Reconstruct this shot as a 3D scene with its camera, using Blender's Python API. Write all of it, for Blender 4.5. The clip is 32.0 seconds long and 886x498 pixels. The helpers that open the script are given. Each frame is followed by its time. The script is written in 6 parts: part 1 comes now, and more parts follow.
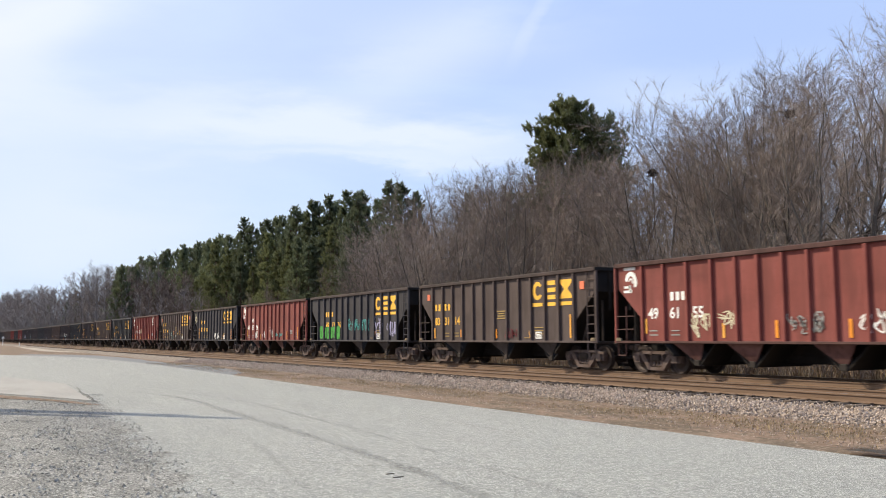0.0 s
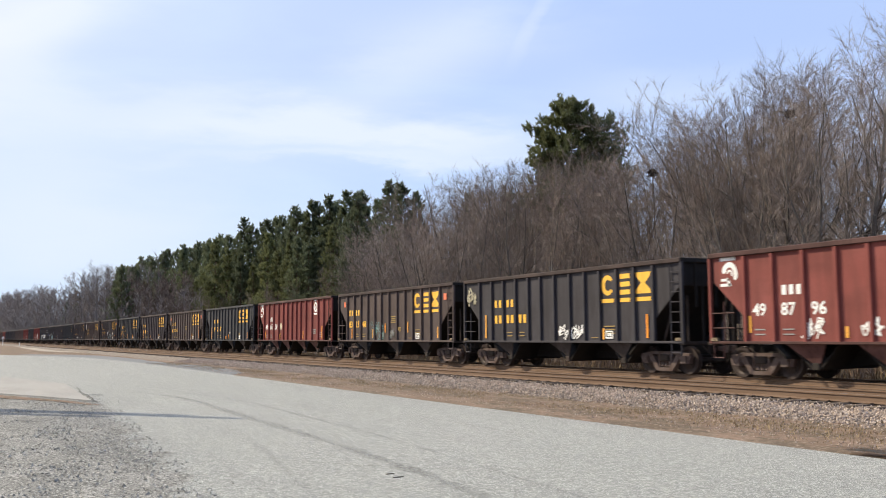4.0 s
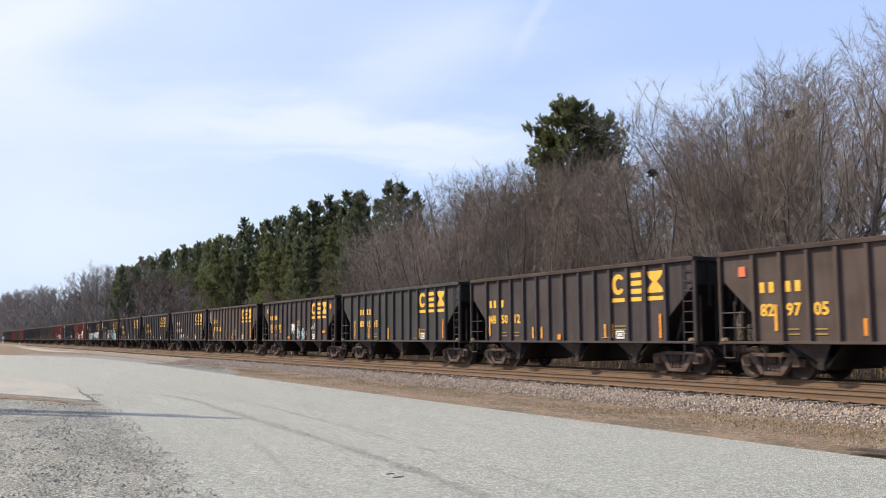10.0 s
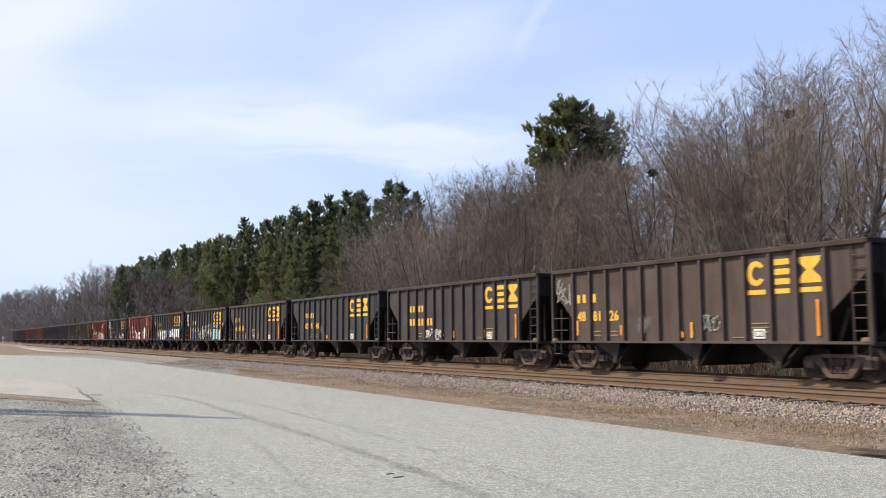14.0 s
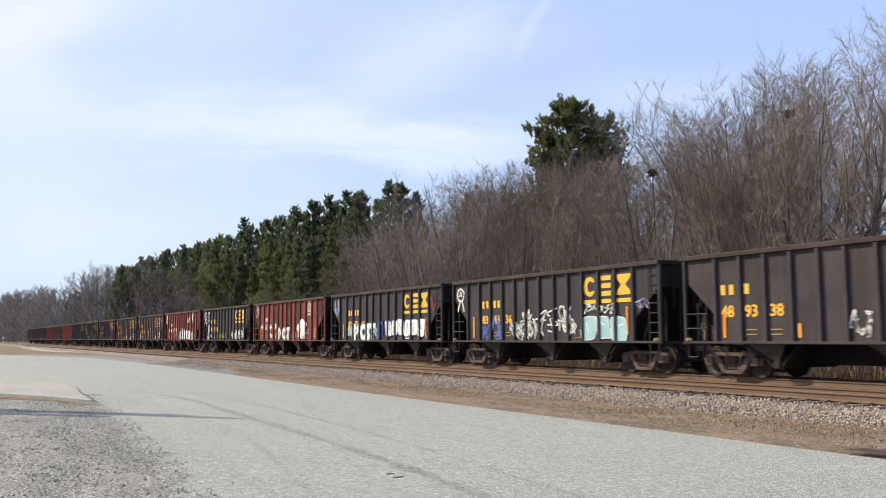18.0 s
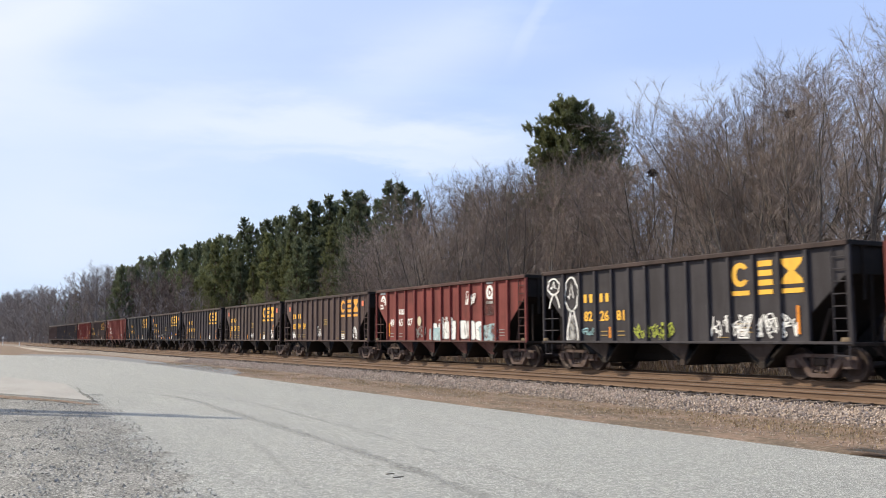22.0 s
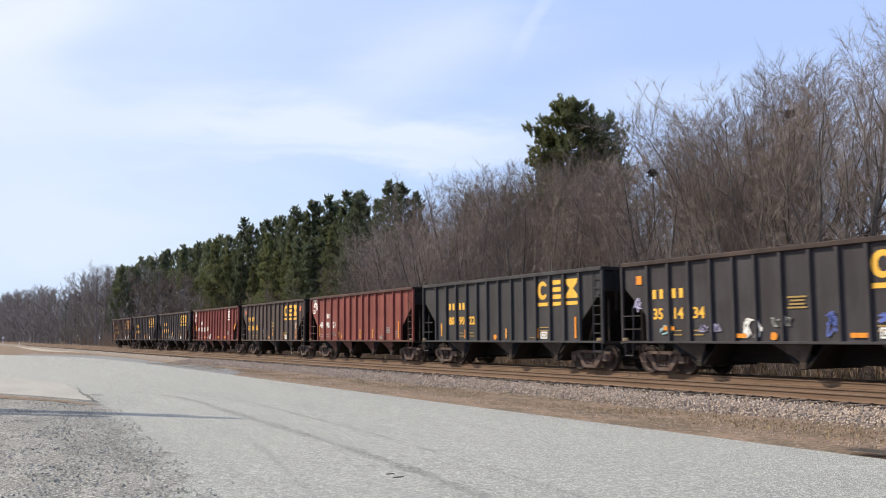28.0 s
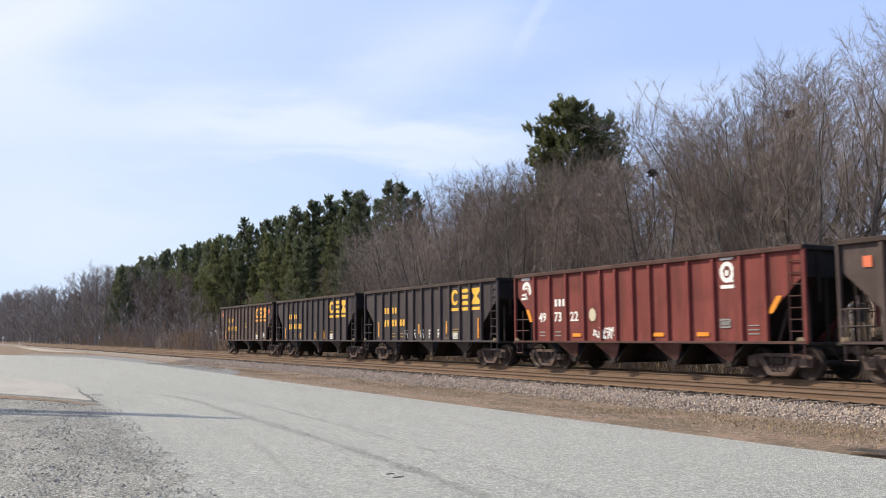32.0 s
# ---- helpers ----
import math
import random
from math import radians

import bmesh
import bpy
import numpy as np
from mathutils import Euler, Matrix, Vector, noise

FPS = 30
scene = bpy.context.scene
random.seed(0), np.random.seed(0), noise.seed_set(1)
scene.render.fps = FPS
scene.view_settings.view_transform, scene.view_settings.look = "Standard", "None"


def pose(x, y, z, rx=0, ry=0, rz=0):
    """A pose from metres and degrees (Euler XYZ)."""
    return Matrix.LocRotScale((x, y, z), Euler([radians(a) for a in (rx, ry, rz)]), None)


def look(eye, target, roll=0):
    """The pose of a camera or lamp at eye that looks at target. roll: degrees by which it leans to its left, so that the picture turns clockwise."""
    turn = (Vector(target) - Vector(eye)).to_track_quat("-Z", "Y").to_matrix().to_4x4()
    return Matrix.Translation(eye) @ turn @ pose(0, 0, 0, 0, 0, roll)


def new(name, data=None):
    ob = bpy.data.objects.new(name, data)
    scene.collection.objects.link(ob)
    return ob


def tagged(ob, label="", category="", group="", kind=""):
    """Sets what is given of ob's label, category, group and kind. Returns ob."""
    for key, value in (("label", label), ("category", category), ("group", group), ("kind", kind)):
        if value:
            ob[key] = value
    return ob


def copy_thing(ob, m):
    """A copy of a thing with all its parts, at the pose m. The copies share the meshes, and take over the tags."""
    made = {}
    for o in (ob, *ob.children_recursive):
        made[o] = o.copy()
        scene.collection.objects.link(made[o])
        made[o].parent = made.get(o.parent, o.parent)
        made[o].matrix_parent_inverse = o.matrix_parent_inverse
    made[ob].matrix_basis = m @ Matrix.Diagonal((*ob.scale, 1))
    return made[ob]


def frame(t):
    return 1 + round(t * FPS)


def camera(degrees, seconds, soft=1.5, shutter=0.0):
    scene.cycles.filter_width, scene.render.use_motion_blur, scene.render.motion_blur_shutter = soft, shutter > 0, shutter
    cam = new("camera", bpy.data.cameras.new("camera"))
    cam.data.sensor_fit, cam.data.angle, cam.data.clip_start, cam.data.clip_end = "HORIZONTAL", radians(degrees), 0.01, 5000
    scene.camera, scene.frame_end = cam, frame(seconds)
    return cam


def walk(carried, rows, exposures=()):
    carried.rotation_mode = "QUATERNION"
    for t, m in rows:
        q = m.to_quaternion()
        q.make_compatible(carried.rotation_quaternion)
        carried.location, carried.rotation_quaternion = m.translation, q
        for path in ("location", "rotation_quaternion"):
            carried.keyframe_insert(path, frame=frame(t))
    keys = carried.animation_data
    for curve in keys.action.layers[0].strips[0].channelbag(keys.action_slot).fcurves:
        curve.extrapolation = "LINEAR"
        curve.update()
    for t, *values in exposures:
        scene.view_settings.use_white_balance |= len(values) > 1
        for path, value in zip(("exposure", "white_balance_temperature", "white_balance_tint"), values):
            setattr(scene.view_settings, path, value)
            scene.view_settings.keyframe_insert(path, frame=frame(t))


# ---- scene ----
cam = camera(52.47, 32.0, soft=1.0, shutter=0.25)
EYE = Vector((0.0, 0.0, 1.3135))
YAW, PITCH = radians(29.307), radians(5.52)
AIM = EYE + Vector((-math.cos(YAW) * math.cos(PITCH), math.sin(YAW) * math.cos(PITCH), math.sin(PITCH))) * 50
STAND = look(EYE, AIM, -0.346)
walk(cam, [(0.0, STAND), (32.0, STAND)], exposures=[(0.0, 0.0, 6500, 10), (19.0, 0.0, 6500, 10), (21.5, -0.03, 6380, 10.5), (32.0, -0.03, 6350, 11)])

# ---- light: clear winter sun from behind on the rear side, thin high cloud ----
SUN_EL, SUN_TO = radians(38), Vector((0.77, 0.63, 0)).normalized()
sun_from = Vector((-SUN_TO.x * math.cos(SUN_EL), -SUN_TO.y * math.cos(SUN_EL), math.sin(SUN_EL)))
sun_data = bpy.data.lights.new("sun", "SUN")
sun_data.energy, sun_data.angle, sun_data.color = 5.1, radians(0.6), (1.0, 0.88, 0.675)
sun = new("sun", sun_data)
sun.matrix_world = look(sun_from * 100, (0, 0, 0))

world = bpy.data.worlds.new("world")
scene.world = world
world.use_nodes = True
wn, wl = world.node_tree.nodes, world.node_tree.links
wn.clear()


def wnode(kind, **values):
    n = wn.new(kind)
    for k, v in values.items():
        n.inputs[k].default_value = v
    return n


sky = wn.new("ShaderNodeTexSky")
sky.sky_type, sky.sun_disc = "NISHITA", False
sky.sun_elevation, sky.sun_rotation = SUN_EL, math.atan2(-SUN_TO.x, -SUN_TO.y) % (2 * math.pi)
sky.air_density, sky.dust_density, sky.ozone_density = 1.0, 1.6, 1.6
coord = wn.new("ShaderNodeTexCoord")
stretch = wn.new("ShaderNodeMapping")
stretch.inputs["Scale"].default_value = (1.0, 1.0, 4.2)
stretch.inputs["Rotation"].default_value = (0.0, 0.12, 0.3)
puff = wn.new("ShaderNodeTexNoise")
for k, v in (("Scale", 1.9), ("Detail", 7.0), ("Roughness", 0.6), ("Distortion", 0.6)):
    puff.inputs[k].default_value = v


def ranged(socket, lo, hi, a, b):
    n = wn.new("ShaderNodeMapRange")
    for k, v in (("From Min", lo), ("From Max", hi), ("To Min", a), ("To Max", b)):
        n.inputs[k].default_value = v
    wl.new(socket, n.inputs["Value"])
    return n.outputs["Result"]


def summed(a, b, operation="ADD", clamp=False):
    n = wn.new("ShaderNodeMath")
    n.operation, n.use_clamp = operation, clamp
    wl.new(a, n.inputs[0])
    if isinstance(b, float):
        n.inputs[1].default_value = b
    else:
        wl.new(b, n.inputs[1])
    return n.outputs["Value"]


def mixed(a, colour, factor):
    n = wn.new("ShaderNodeMix")
    n.data_type = "RGBA"
    n.inputs["B"].default_value = (*colour, 1)
    wl.new(a, n.inputs["A"])
    if isinstance(factor, float):
        n.inputs["Factor"].default_value = factor
    else:
        wl.new(factor, n.inputs["Factor"])
    return n.outputs["Result"]


wl.new(coord.outputs["Generated"], stretch.inputs["Vector"])
wl.new(stretch.outputs["Vector"], puff.inputs["Vector"])
split = wn.new("ShaderNodeSeparateXYZ")
wl.new(coord.outputs["Generated"], split.inputs["Vector"])
# thin cloud: faint streaks everywhere, a veil towards the horizon, and the wisps that hang over the wood
streaks = ranged(puff.outputs["Fac"], 0.46, 0.7, 0.0, 0.4)
low = ranged(split.outputs["Z"], 0.02, 0.3, 0.85, 0.0)
near_sun = wn.new("ShaderNodeVectorMath")
near_sun.operation = "DOT_PRODUCT"
near_sun.inputs[1].default_value = sun_from
wl.new(coord.outputs["Generated"], near_sun.inputs[0])
rear = ranged(near_sun.outputs["Value"], 0.4, 0.9, 0.0, 0.8)


def along(direction):
    n = wn.new("ShaderNodeVectorMath")
    n.operation = "DOT_PRODUCT"
    n.inputs[1].default_value = direction
    wl.new(coord.outputs["Generated"], n.inputs[0])
    return n.outputs["Value"]


AHEAD = (AIM - EYE).normalized()
SIDE = AHEAD.cross(Vector((0, 0, 1))).normalized()
depth = summed(along(AHEAD), 0.05, "MAXIMUM")
side = summed(along(SIDE), depth, "DIVIDE")
rise = summed(along(SIDE.cross(AHEAD)), depth, "DIVIDE")
torn = wnode("ShaderNodeTexNoise", Scale=7.0, Detail=7.0, Roughness=0.55, Distortion=0.0)
wl.new(stretch.outputs["Vector"], torn.inputs["Vector"])
fray = ranged(torn.outputs["Fac"], 0.2, 0.8, -1.0, 1.0)
fray_up = summed(fray, 0.022, "MULTIPLY")
fray_side = summed(fray, 0.06, "MULTIPLY")
wisps = None


def soft_hill(socket, top):
    """A bell: full in the middle, thinning out far beyond its half width."""
    n = wn.new("ShaderNodeMath")
    n.operation = "EXPONENT"
    wl.new(summed(socket, -1.0, "MULTIPLY"), n.inputs[0])
    return summed(n.outputs["Value"], top, "MULTIPLY")


# each wisp: middle (side, rise), slope, half length, half thickness, strength
for u, v, slope, long, thick, strength in ((-0.425, 0.265, 0.25, 0.09, 0.032, 0.75), (-0.47, 0.175, -0.1, 0.09, 0.075, 0.6), (-0.24, 0.145, -0.05, 0.16, 0.03, 0.9), (-0.05, 0.13, -0.06, 0.15, 0.026, 0.95),
                                           (-0.04, 0.205, 0.35, 0.085, 0.05, 0.6), (-0.08, 0.1, 0.0, 0.2, 0.007, 0.7), (-0.4, 0.02, 0.0, 0.22, 0.075, 0.85), (0.03, 0.118, 0.0, 0.12, 0.02, 0.7),
                                           (0.24, 0.172, 0.06, 0.13, 0.028, 0.6), (0.06, 0.235, 0.1, 0.12, 0.04, 0.5)):
    du = summed(summed(side, -u), fray_side)
    dv = summed(summed(summed(rise, -v), summed(du, -slope, "MULTIPLY")), fray_up)
    du2 = summed(summed(du, 1 / long, "MULTIPLY"), 2.0, "POWER")
    dv2 = summed(summed(dv, 1 / thick, "MULTIPLY"), 2.0, "POWER")
    one = soft_hill(summed(du2, dv2), strength * 0.62)
    wisps = one if wisps is None else summed(wisps, one, "ADD", True)
# a short steep trail
trail = summed(summed(summed(side, -0.105), summed(summed(rise, -0.255), -0.6, "MULTIPLY")), summed(fray, 0.006, "MULTIPLY"))
trail = summed(ranged(summed(summed(trail, 90.0, "MULTIPLY"), 2.0, "POWER"), 0.0, 1.0, 0.22, 0.0), ranged(rise, 0.19, 0.25, 0.0, 1.0), "MULTIPLY")
tone = mixed(sky.outputs["Color"], (4.75, 6.2, 9.7), 0.9)
tone = mixed(tone, (5.8, 7.45, 9.7), summed(low, streaks, "ADD", True))
tone = mixed(tone, (7.4, 8.2, 9.4), summed(summed(wisps, trail), rear, "ADD", True))
tone = mixed(tone, (11.5, 10.6, 9.4), ranged(near_sun.outputs["Value"], 0.7, 1.0, 0.0, 1.0))
back = wnode("ShaderNodeBackground", Strength=0.11)
wout = wn.new("ShaderNodeOutputWorld")
wl.new(tone, back.inputs["Color"])
wl.new(back.outputs["Background"], wout.inputs["Surface"])


# ---- materials ----
def layers(nodes, links, tc, colour, spots):
    last = nodes.new("ShaderNodeRGB")
    last.outputs[0].default_value = (*colour, 1)
    last = last.outputs[0]
    for scale, col, lo, hi, amount in spots:
        mp = nodes.new("ShaderNodeMapping")
        mp.inputs["Scale"].default_value = scale
        nz = nodes.new("ShaderNodeTexNoise")
        nz.inputs["Scale"].default_value = 1.0
        nz.inputs["Detail"].default_value = 5.0
        mr = nodes.new("ShaderNodeMapRange")
        for k, v in (("From Min", lo), ("From Max", hi), ("To Min", 0.0), ("To Max", amount)):
            mr.inputs[k].default_value = v
        mx = nodes.new("ShaderNodeMix")
        mx.data_type = "RGBA"
        mx.inputs["B"].default_value = (*col, 1)
        links.new(tc.outputs["Object"], mp.inputs["Vector"])
        links.new(mp.outputs["Vector"], nz.inputs["Vector"])
        links.new(nz.outputs["Fac"], mr.inputs["Value"])
        links.new(mr.outputs["Result"], mx.inputs["Factor"])
        links.new(last, mx.inputs["A"])
        last = mx.outputs["Result"]
    return last


def material(name, colour, rough=0.8, metal=0.0, spots=(), bump=0.0, bump_scale=40.0, vary=0.0, spec=0.3):
    """spots: rows of (noise scale as x, y, z, colour, from, to, amount): layers mixed over the base in the object's own space.
    vary: how far each object's own random number lightens or darkens it."""
    m = bpy.data.materials.new(name)
    m.use_nodes = True
    nodes, links = m.node_tree.nodes, m.node_tree.links
    bsdf = nodes["Principled BSDF"]
    bsdf.inputs["Roughness"].default_value = rough
    bsdf.inputs["Metallic"].default_value = metal
    bsdf.inputs["Specular IOR Level"].default_value = spec
    tc = nodes.new("ShaderNodeTexCoord")
    last = layers(nodes, links, tc, colour, spots)
    if vary:
        info = nodes.new("ShaderNodeObjectInfo")
        mr = nodes.new("ShaderNodeMapRange")
        for k, v in (("To Min", 1 - vary), ("To Max", 1 + vary)):
            mr.inputs[k].default_value = v
        hsv = nodes.new("ShaderNodeHueSaturation")
        links.new(info.outputs["Random"], mr.inputs["Value"])
        links.new(mr.outputs["Result"], hsv.inputs["Value"])
        links.new(last, hsv.inputs["Color"])
        last = hsv.outputs["Color"]
    links.new(last, bsdf.inputs["Base Color"])
    if bump:
        nz = nodes.new("ShaderNodeTexNoise")
        nz.inputs["Scale"].default_value = bump_scale
        nz.inputs["Detail"].default_value = 4.0
        bp = nodes.new("ShaderNodeBump")
        bp.inputs["Strength"].default_value = bump
        bp.inputs["Distance"].default_value = 0.02
        links.new(tc.outputs["Object"], nz.inputs["Vector"])
        links.new(nz.outputs["Fac"], bp.inputs["Height"])
        links.new(bp.outputs["Normal"], bsdf.inputs["Normal"])
    return m


def island_shade(m, amount):
    """Pieces joined in one mesh differ in brightness, each by its own random number."""
    nodes, links = m.node_tree.nodes, m.node_tree.links
    bsdf = nodes["Principled BSDF"]
    was = bsdf.inputs["Base Color"].links[0].from_socket
    geo = nodes.new("ShaderNodeNewGeometry")
    mr = nodes.new("ShaderNodeMapRange")
    for k, v in (("To Min", 1 - amount), ("To Max", 1 + amount)):
        mr.inputs[k].default_value = v
    hsv = nodes.new("ShaderNodeHueSaturation")
    links.new(geo.outputs["Random Per Island"], mr.inputs["Value"])
    links.new(mr.outputs["Result"], hsv.inputs["Value"])
    links.new(was, hsv.inputs["Color"])
    links.new(hsv.outputs["Color"], bsdf.inputs["Base Color"])
    return m


ASPHALT = material("worn_asphalt", (0.297, 0.304, 0.276), 0.92, bump=0.6, bump_scale=70, spots=(
    ((0.12, 0.35, 1), (0.335, 0.335, 0.31), 0.45, 0.65, 0.7), ((0.5, 1.4, 1), (0.25, 0.252, 0.24), 0.5, 0.7, 0.5), ((0.05, 1.1, 1), (0.235, 0.24, 0.226), 0.5, 0.64, 0.5),
    ((52, 52, 52), (0.7, 0.7, 0.64), 0.52, 0.62, 0.95), ((64, 64, 64), (0.07, 0.07, 0.066), 0.53, 0.63, 0.9), ((140, 140, 140), (0.16, 0.16, 0.15), 0.5, 0.66, 0.6), ((9, 9, 9), (0.22, 0.222, 0.21), 0.5, 0.7, 0.45), ((21, 21, 21), (0.17, 0.17, 0.158), 0.5, 0.62, 0.5), ((17, 17, 17), (0.46, 0.455, 0.42), 0.53, 0.65, 0.5)))
OLD_ASPHALT = material("old_grey_asphalt", (0.19, 0.195, 0.2), 0.95, bump=0.4, spots=(
    ((0.1, 0.5, 1), (0.235, 0.23, 0.225), 0.5, 0.66, 0.6), ((9, 9, 9), (0.13, 0.13, 0.125), 0.5, 0.7, 0.5)))
PATCH_DIRT = material("dark_crack_dirt", (0.085, 0.072, 0.06), 0.95, spots=(((6, 6, 6), (0.17, 0.14, 0.11), 0.48, 0.64, 0.9),))
TYRE_MARK = material("tyre_mark", (0.1, 0.1, 0.1), 0.9, spots=(((40, 40, 40), (0.2, 0.2, 0.195), 0.5, 0.7, 0.6),))
# near-black earth colour that stands for the shade in a roadside hollow
HOLLOW_SHADE = material("hollow_shade_earth", (0.03, 0.028, 0.024), 0.85, spots=(((3, 3, 3), (0.07, 0.06, 0.045), 0.5, 0.66, 0.7),))


def thinned_out(m, most, scale, soft):
    """Thins a mark out towards the rim of its sheet, given by the sheet's own mapping, and in patchy spots."""
    nodes, links = m.node_tree.nodes, m.node_tree.links
    uv, tc = nodes.new("ShaderNodeUVMap"), nodes.new("ShaderNodeTexCoord")
    sep = nodes.new("ShaderNodeSeparateXYZ")
    links.new(uv.outputs["UV"], sep.inputs["Vector"])
    nz = nodes.new("ShaderNodeTexNoise")
    nz.inputs["Scale"].default_value, nz.inputs["Detail"].default_value = scale, 6.0
    links.new(tc.outputs["Object"], nz.inputs["Vector"])
    worn = nodes.new("ShaderNodeMapRange")
    for k, v in (("From Min", 0.3), ("From Max", 0.7), ("To Min", -soft), ("To Max", soft)):
        worn.inputs[k].default_value = v
    links.new(nz.outputs["Fac"], worn.inputs["Value"])
    rim = nodes.new("ShaderNodeMath")
    rim.operation = "ADD"
    links.new(sep.outputs["Y"], rim.inputs[0])
    links.new(worn.outputs["Result"], rim.inputs[1])
    out = nodes.new("ShaderNodeMapRange")
    out.interpolation_type = "SMOOTHSTEP"
    for k, v in (("From Min", 0.15), ("From Max", 0.95), ("To Min", 0.0), ("To Max", most)):
        out.inputs[k].default_value = v
    links.new(rim.outputs["Value"], out.inputs["Value"])
    links.new(out.outputs["Result"], nodes["Principled BSDF"].inputs["Alpha"])


thinned_out(TYRE_MARK, 0.2, 1.3, 0.25)
thinned_out(HOLLOW_SHADE, 0.95, 2.2, 0.35)


def crumbled_edge(m, colour, spots):
    """Lets the gravel of the lot work its way over the edge of the asphalt, along a ragged line."""
    nodes, links = m.node_tree.nodes, m.node_tree.links
    bsdf = nodes["Principled BSDF"]
    was = bsdf.inputs["Base Color"].links[0].from_socket
    tc = nodes.new("ShaderNodeTexCoord")
    loose = layers(nodes, links, tc, colour, spots)
    sep = nodes.new("ShaderNodeSeparateXYZ")
    links.new(tc.outputs["Object"], sep.inputs["Vector"])
    lean = nodes.new("ShaderNodeMath")
    lean.operation = "MULTIPLY_ADD"
    lean.inputs[1].default_value = 0.085
    stop = nodes.new("ShaderNodeMath")
    stop.operation = "MAXIMUM"
    stop.inputs[1].default_value = -25.0
    links.new(sep.outputs["X"], stop.inputs[0])
    links.new(stop.outputs["Value"], lean.inputs[0])
    links.new(sep.outputs["Y"], lean.inputs[2])
    # beyond the concrete apron the sound surface reaches further
    gone = nodes.new("ShaderNodeMath")
    gone.operation = "MULTIPLY_ADD"
    gone.inputs[1].default_value, gone.inputs[2].default_value = -0.6, -0.6 * 36.0
    links.new(sep.outputs["X"], gone.inputs[0])
    sound = nodes.new("ShaderNodeMath")
    sound.operation = "MAXIMUM"
    sound.inputs[1].default_value = 0.0
    links.new(gone.outputs["Value"], sound.inputs[0])
    both = nodes.new("ShaderNodeMath")
    both.operation = "ADD"
    links.new(lean.outputs["Value"], both.inputs[0])
    links.new(sound.outputs["Value"], both.inputs[1])
    total = both.outputs["Value"]
    for scale, amount in ((0.8, 1.5), (5.0, 0.9)):
        nz = nodes.new("ShaderNodeTexNoise")
        nz.inputs["Scale"].default_value = scale
        nz.inputs["Detail"].default_value = 5.0
        links.new(tc.outputs["Object"], nz.inputs["Vector"])
        ad = nodes.new("ShaderNodeMath")
        ad.operation = "MULTIPLY_ADD"
        ad.inputs[1].default_value = amount
        links.new(nz.outputs["Fac"], ad.inputs[0])
        links.new(total, ad.inputs[2])
        total = ad.outputs["Value"]
    mr = nodes.new("ShaderNodeMapRange")
    for k, v in (("From Min", 2.8), ("From Max", 3.08), ("To Min", 1.0), ("To Max", 0.0)):
        mr.inputs[k].default_value = v
    links.new(total, mr.inputs["Value"])
    mx = nodes.new("ShaderNodeMix")
    mx.data_type = "RGBA"
    links.new(mr.outputs["Result"], mx.inputs["Factor"])
    links.new(was, mx.inputs["A"])
    links.new(loose, mx.inputs["B"])
    links.new(mx.outputs["Result"], bsdf.inputs["Base Color"])


LOOSE = (((0.25, 0.6, 1), (0.25, 0.243, 0.22), 0.42, 0.6, 0.9), ((0.9, 2.2, 1), (0.33, 0.32, 0.29), 0.5, 0.64, 0.8), ((1.6, 3.2, 1), (0.12, 0.114, 0.1), 0.52, 0.66, 0.75),
         ((13, 13, 13), (0.075, 0.072, 0.066), 0.52, 0.62, 0.9), ((22, 22, 22), (0.55, 0.53, 0.48), 0.54, 0.64, 0.85), ((34, 34, 34), (0.05, 0.05, 0.045), 0.54, 0.64, 0.85))
crumbled_edge(ASPHALT, (0.18, 0.178, 0.163), LOOSE)
GRAVEL = material("grey_gravel", (0.18, 0.178, 0.163), 0.95, bump=1.0, bump_scale=30, spots=LOOSE)
CONCRETE = material("pale_concrete", (0.345, 0.33, 0.3), 0.9, bump=0.2, spots=(
    ((0.3, 0.8, 1), (0.3, 0.285, 0.26), 0.45, 0.65, 0.8), ((2, 3, 1), (0.38, 0.35, 0.31), 0.5, 0.66, 0.7), ((25, 25, 25), (0.2, 0.19, 0.175), 0.53, 0.66, 0.7)))
DIRT = material("dry_earth", (0.19, 0.124, 0.084), 0.95, bump=1.0, bump_scale=14, spots=(
    ((0.12, 0.7, 1), (0.27, 0.192, 0.138), 0.47, 0.67, 0.75), ((0.6, 1.3, 1), (0.105, 0.08, 0.052), 0.48, 0.64, 0.8), ((0.5, 1.6, 1), (0.36, 0.285, 0.215), 0.62, 0.74, 0.6),
    ((3, 7, 4), (0.1, 0.078, 0.048), 0.5, 0.64, 0.85), ((9, 14, 10), (0.36, 0.28, 0.212), 0.54, 0.68, 0.7), ((22, 22, 22), (0.12, 0.09, 0.06), 0.54, 0.66, 0.7)))
PALE_DIRT = material("pale_dirt_track", (0.36, 0.315, 0.26), 0.95, bump=0.5, spots=(((0.4, 1, 1), (0.36, 0.3, 0.24), 0.45, 0.65, 0.8),))
BALLAST = material("rusty_ballast", (0.155, 0.118, 0.087), 0.95, bump=1.0, bump_scale=16, spots=(
    ((0.15, 1.5, 1), (0.195, 0.15, 0.112), 0.45, 0.65, 0.7), ((12, 12, 12), (0.1, 0.074, 0.055), 0.5, 0.66, 0.8),
    ((15, 15, 15), (0.29, 0.22, 0.15), 0.56, 0.7, 0.6)))
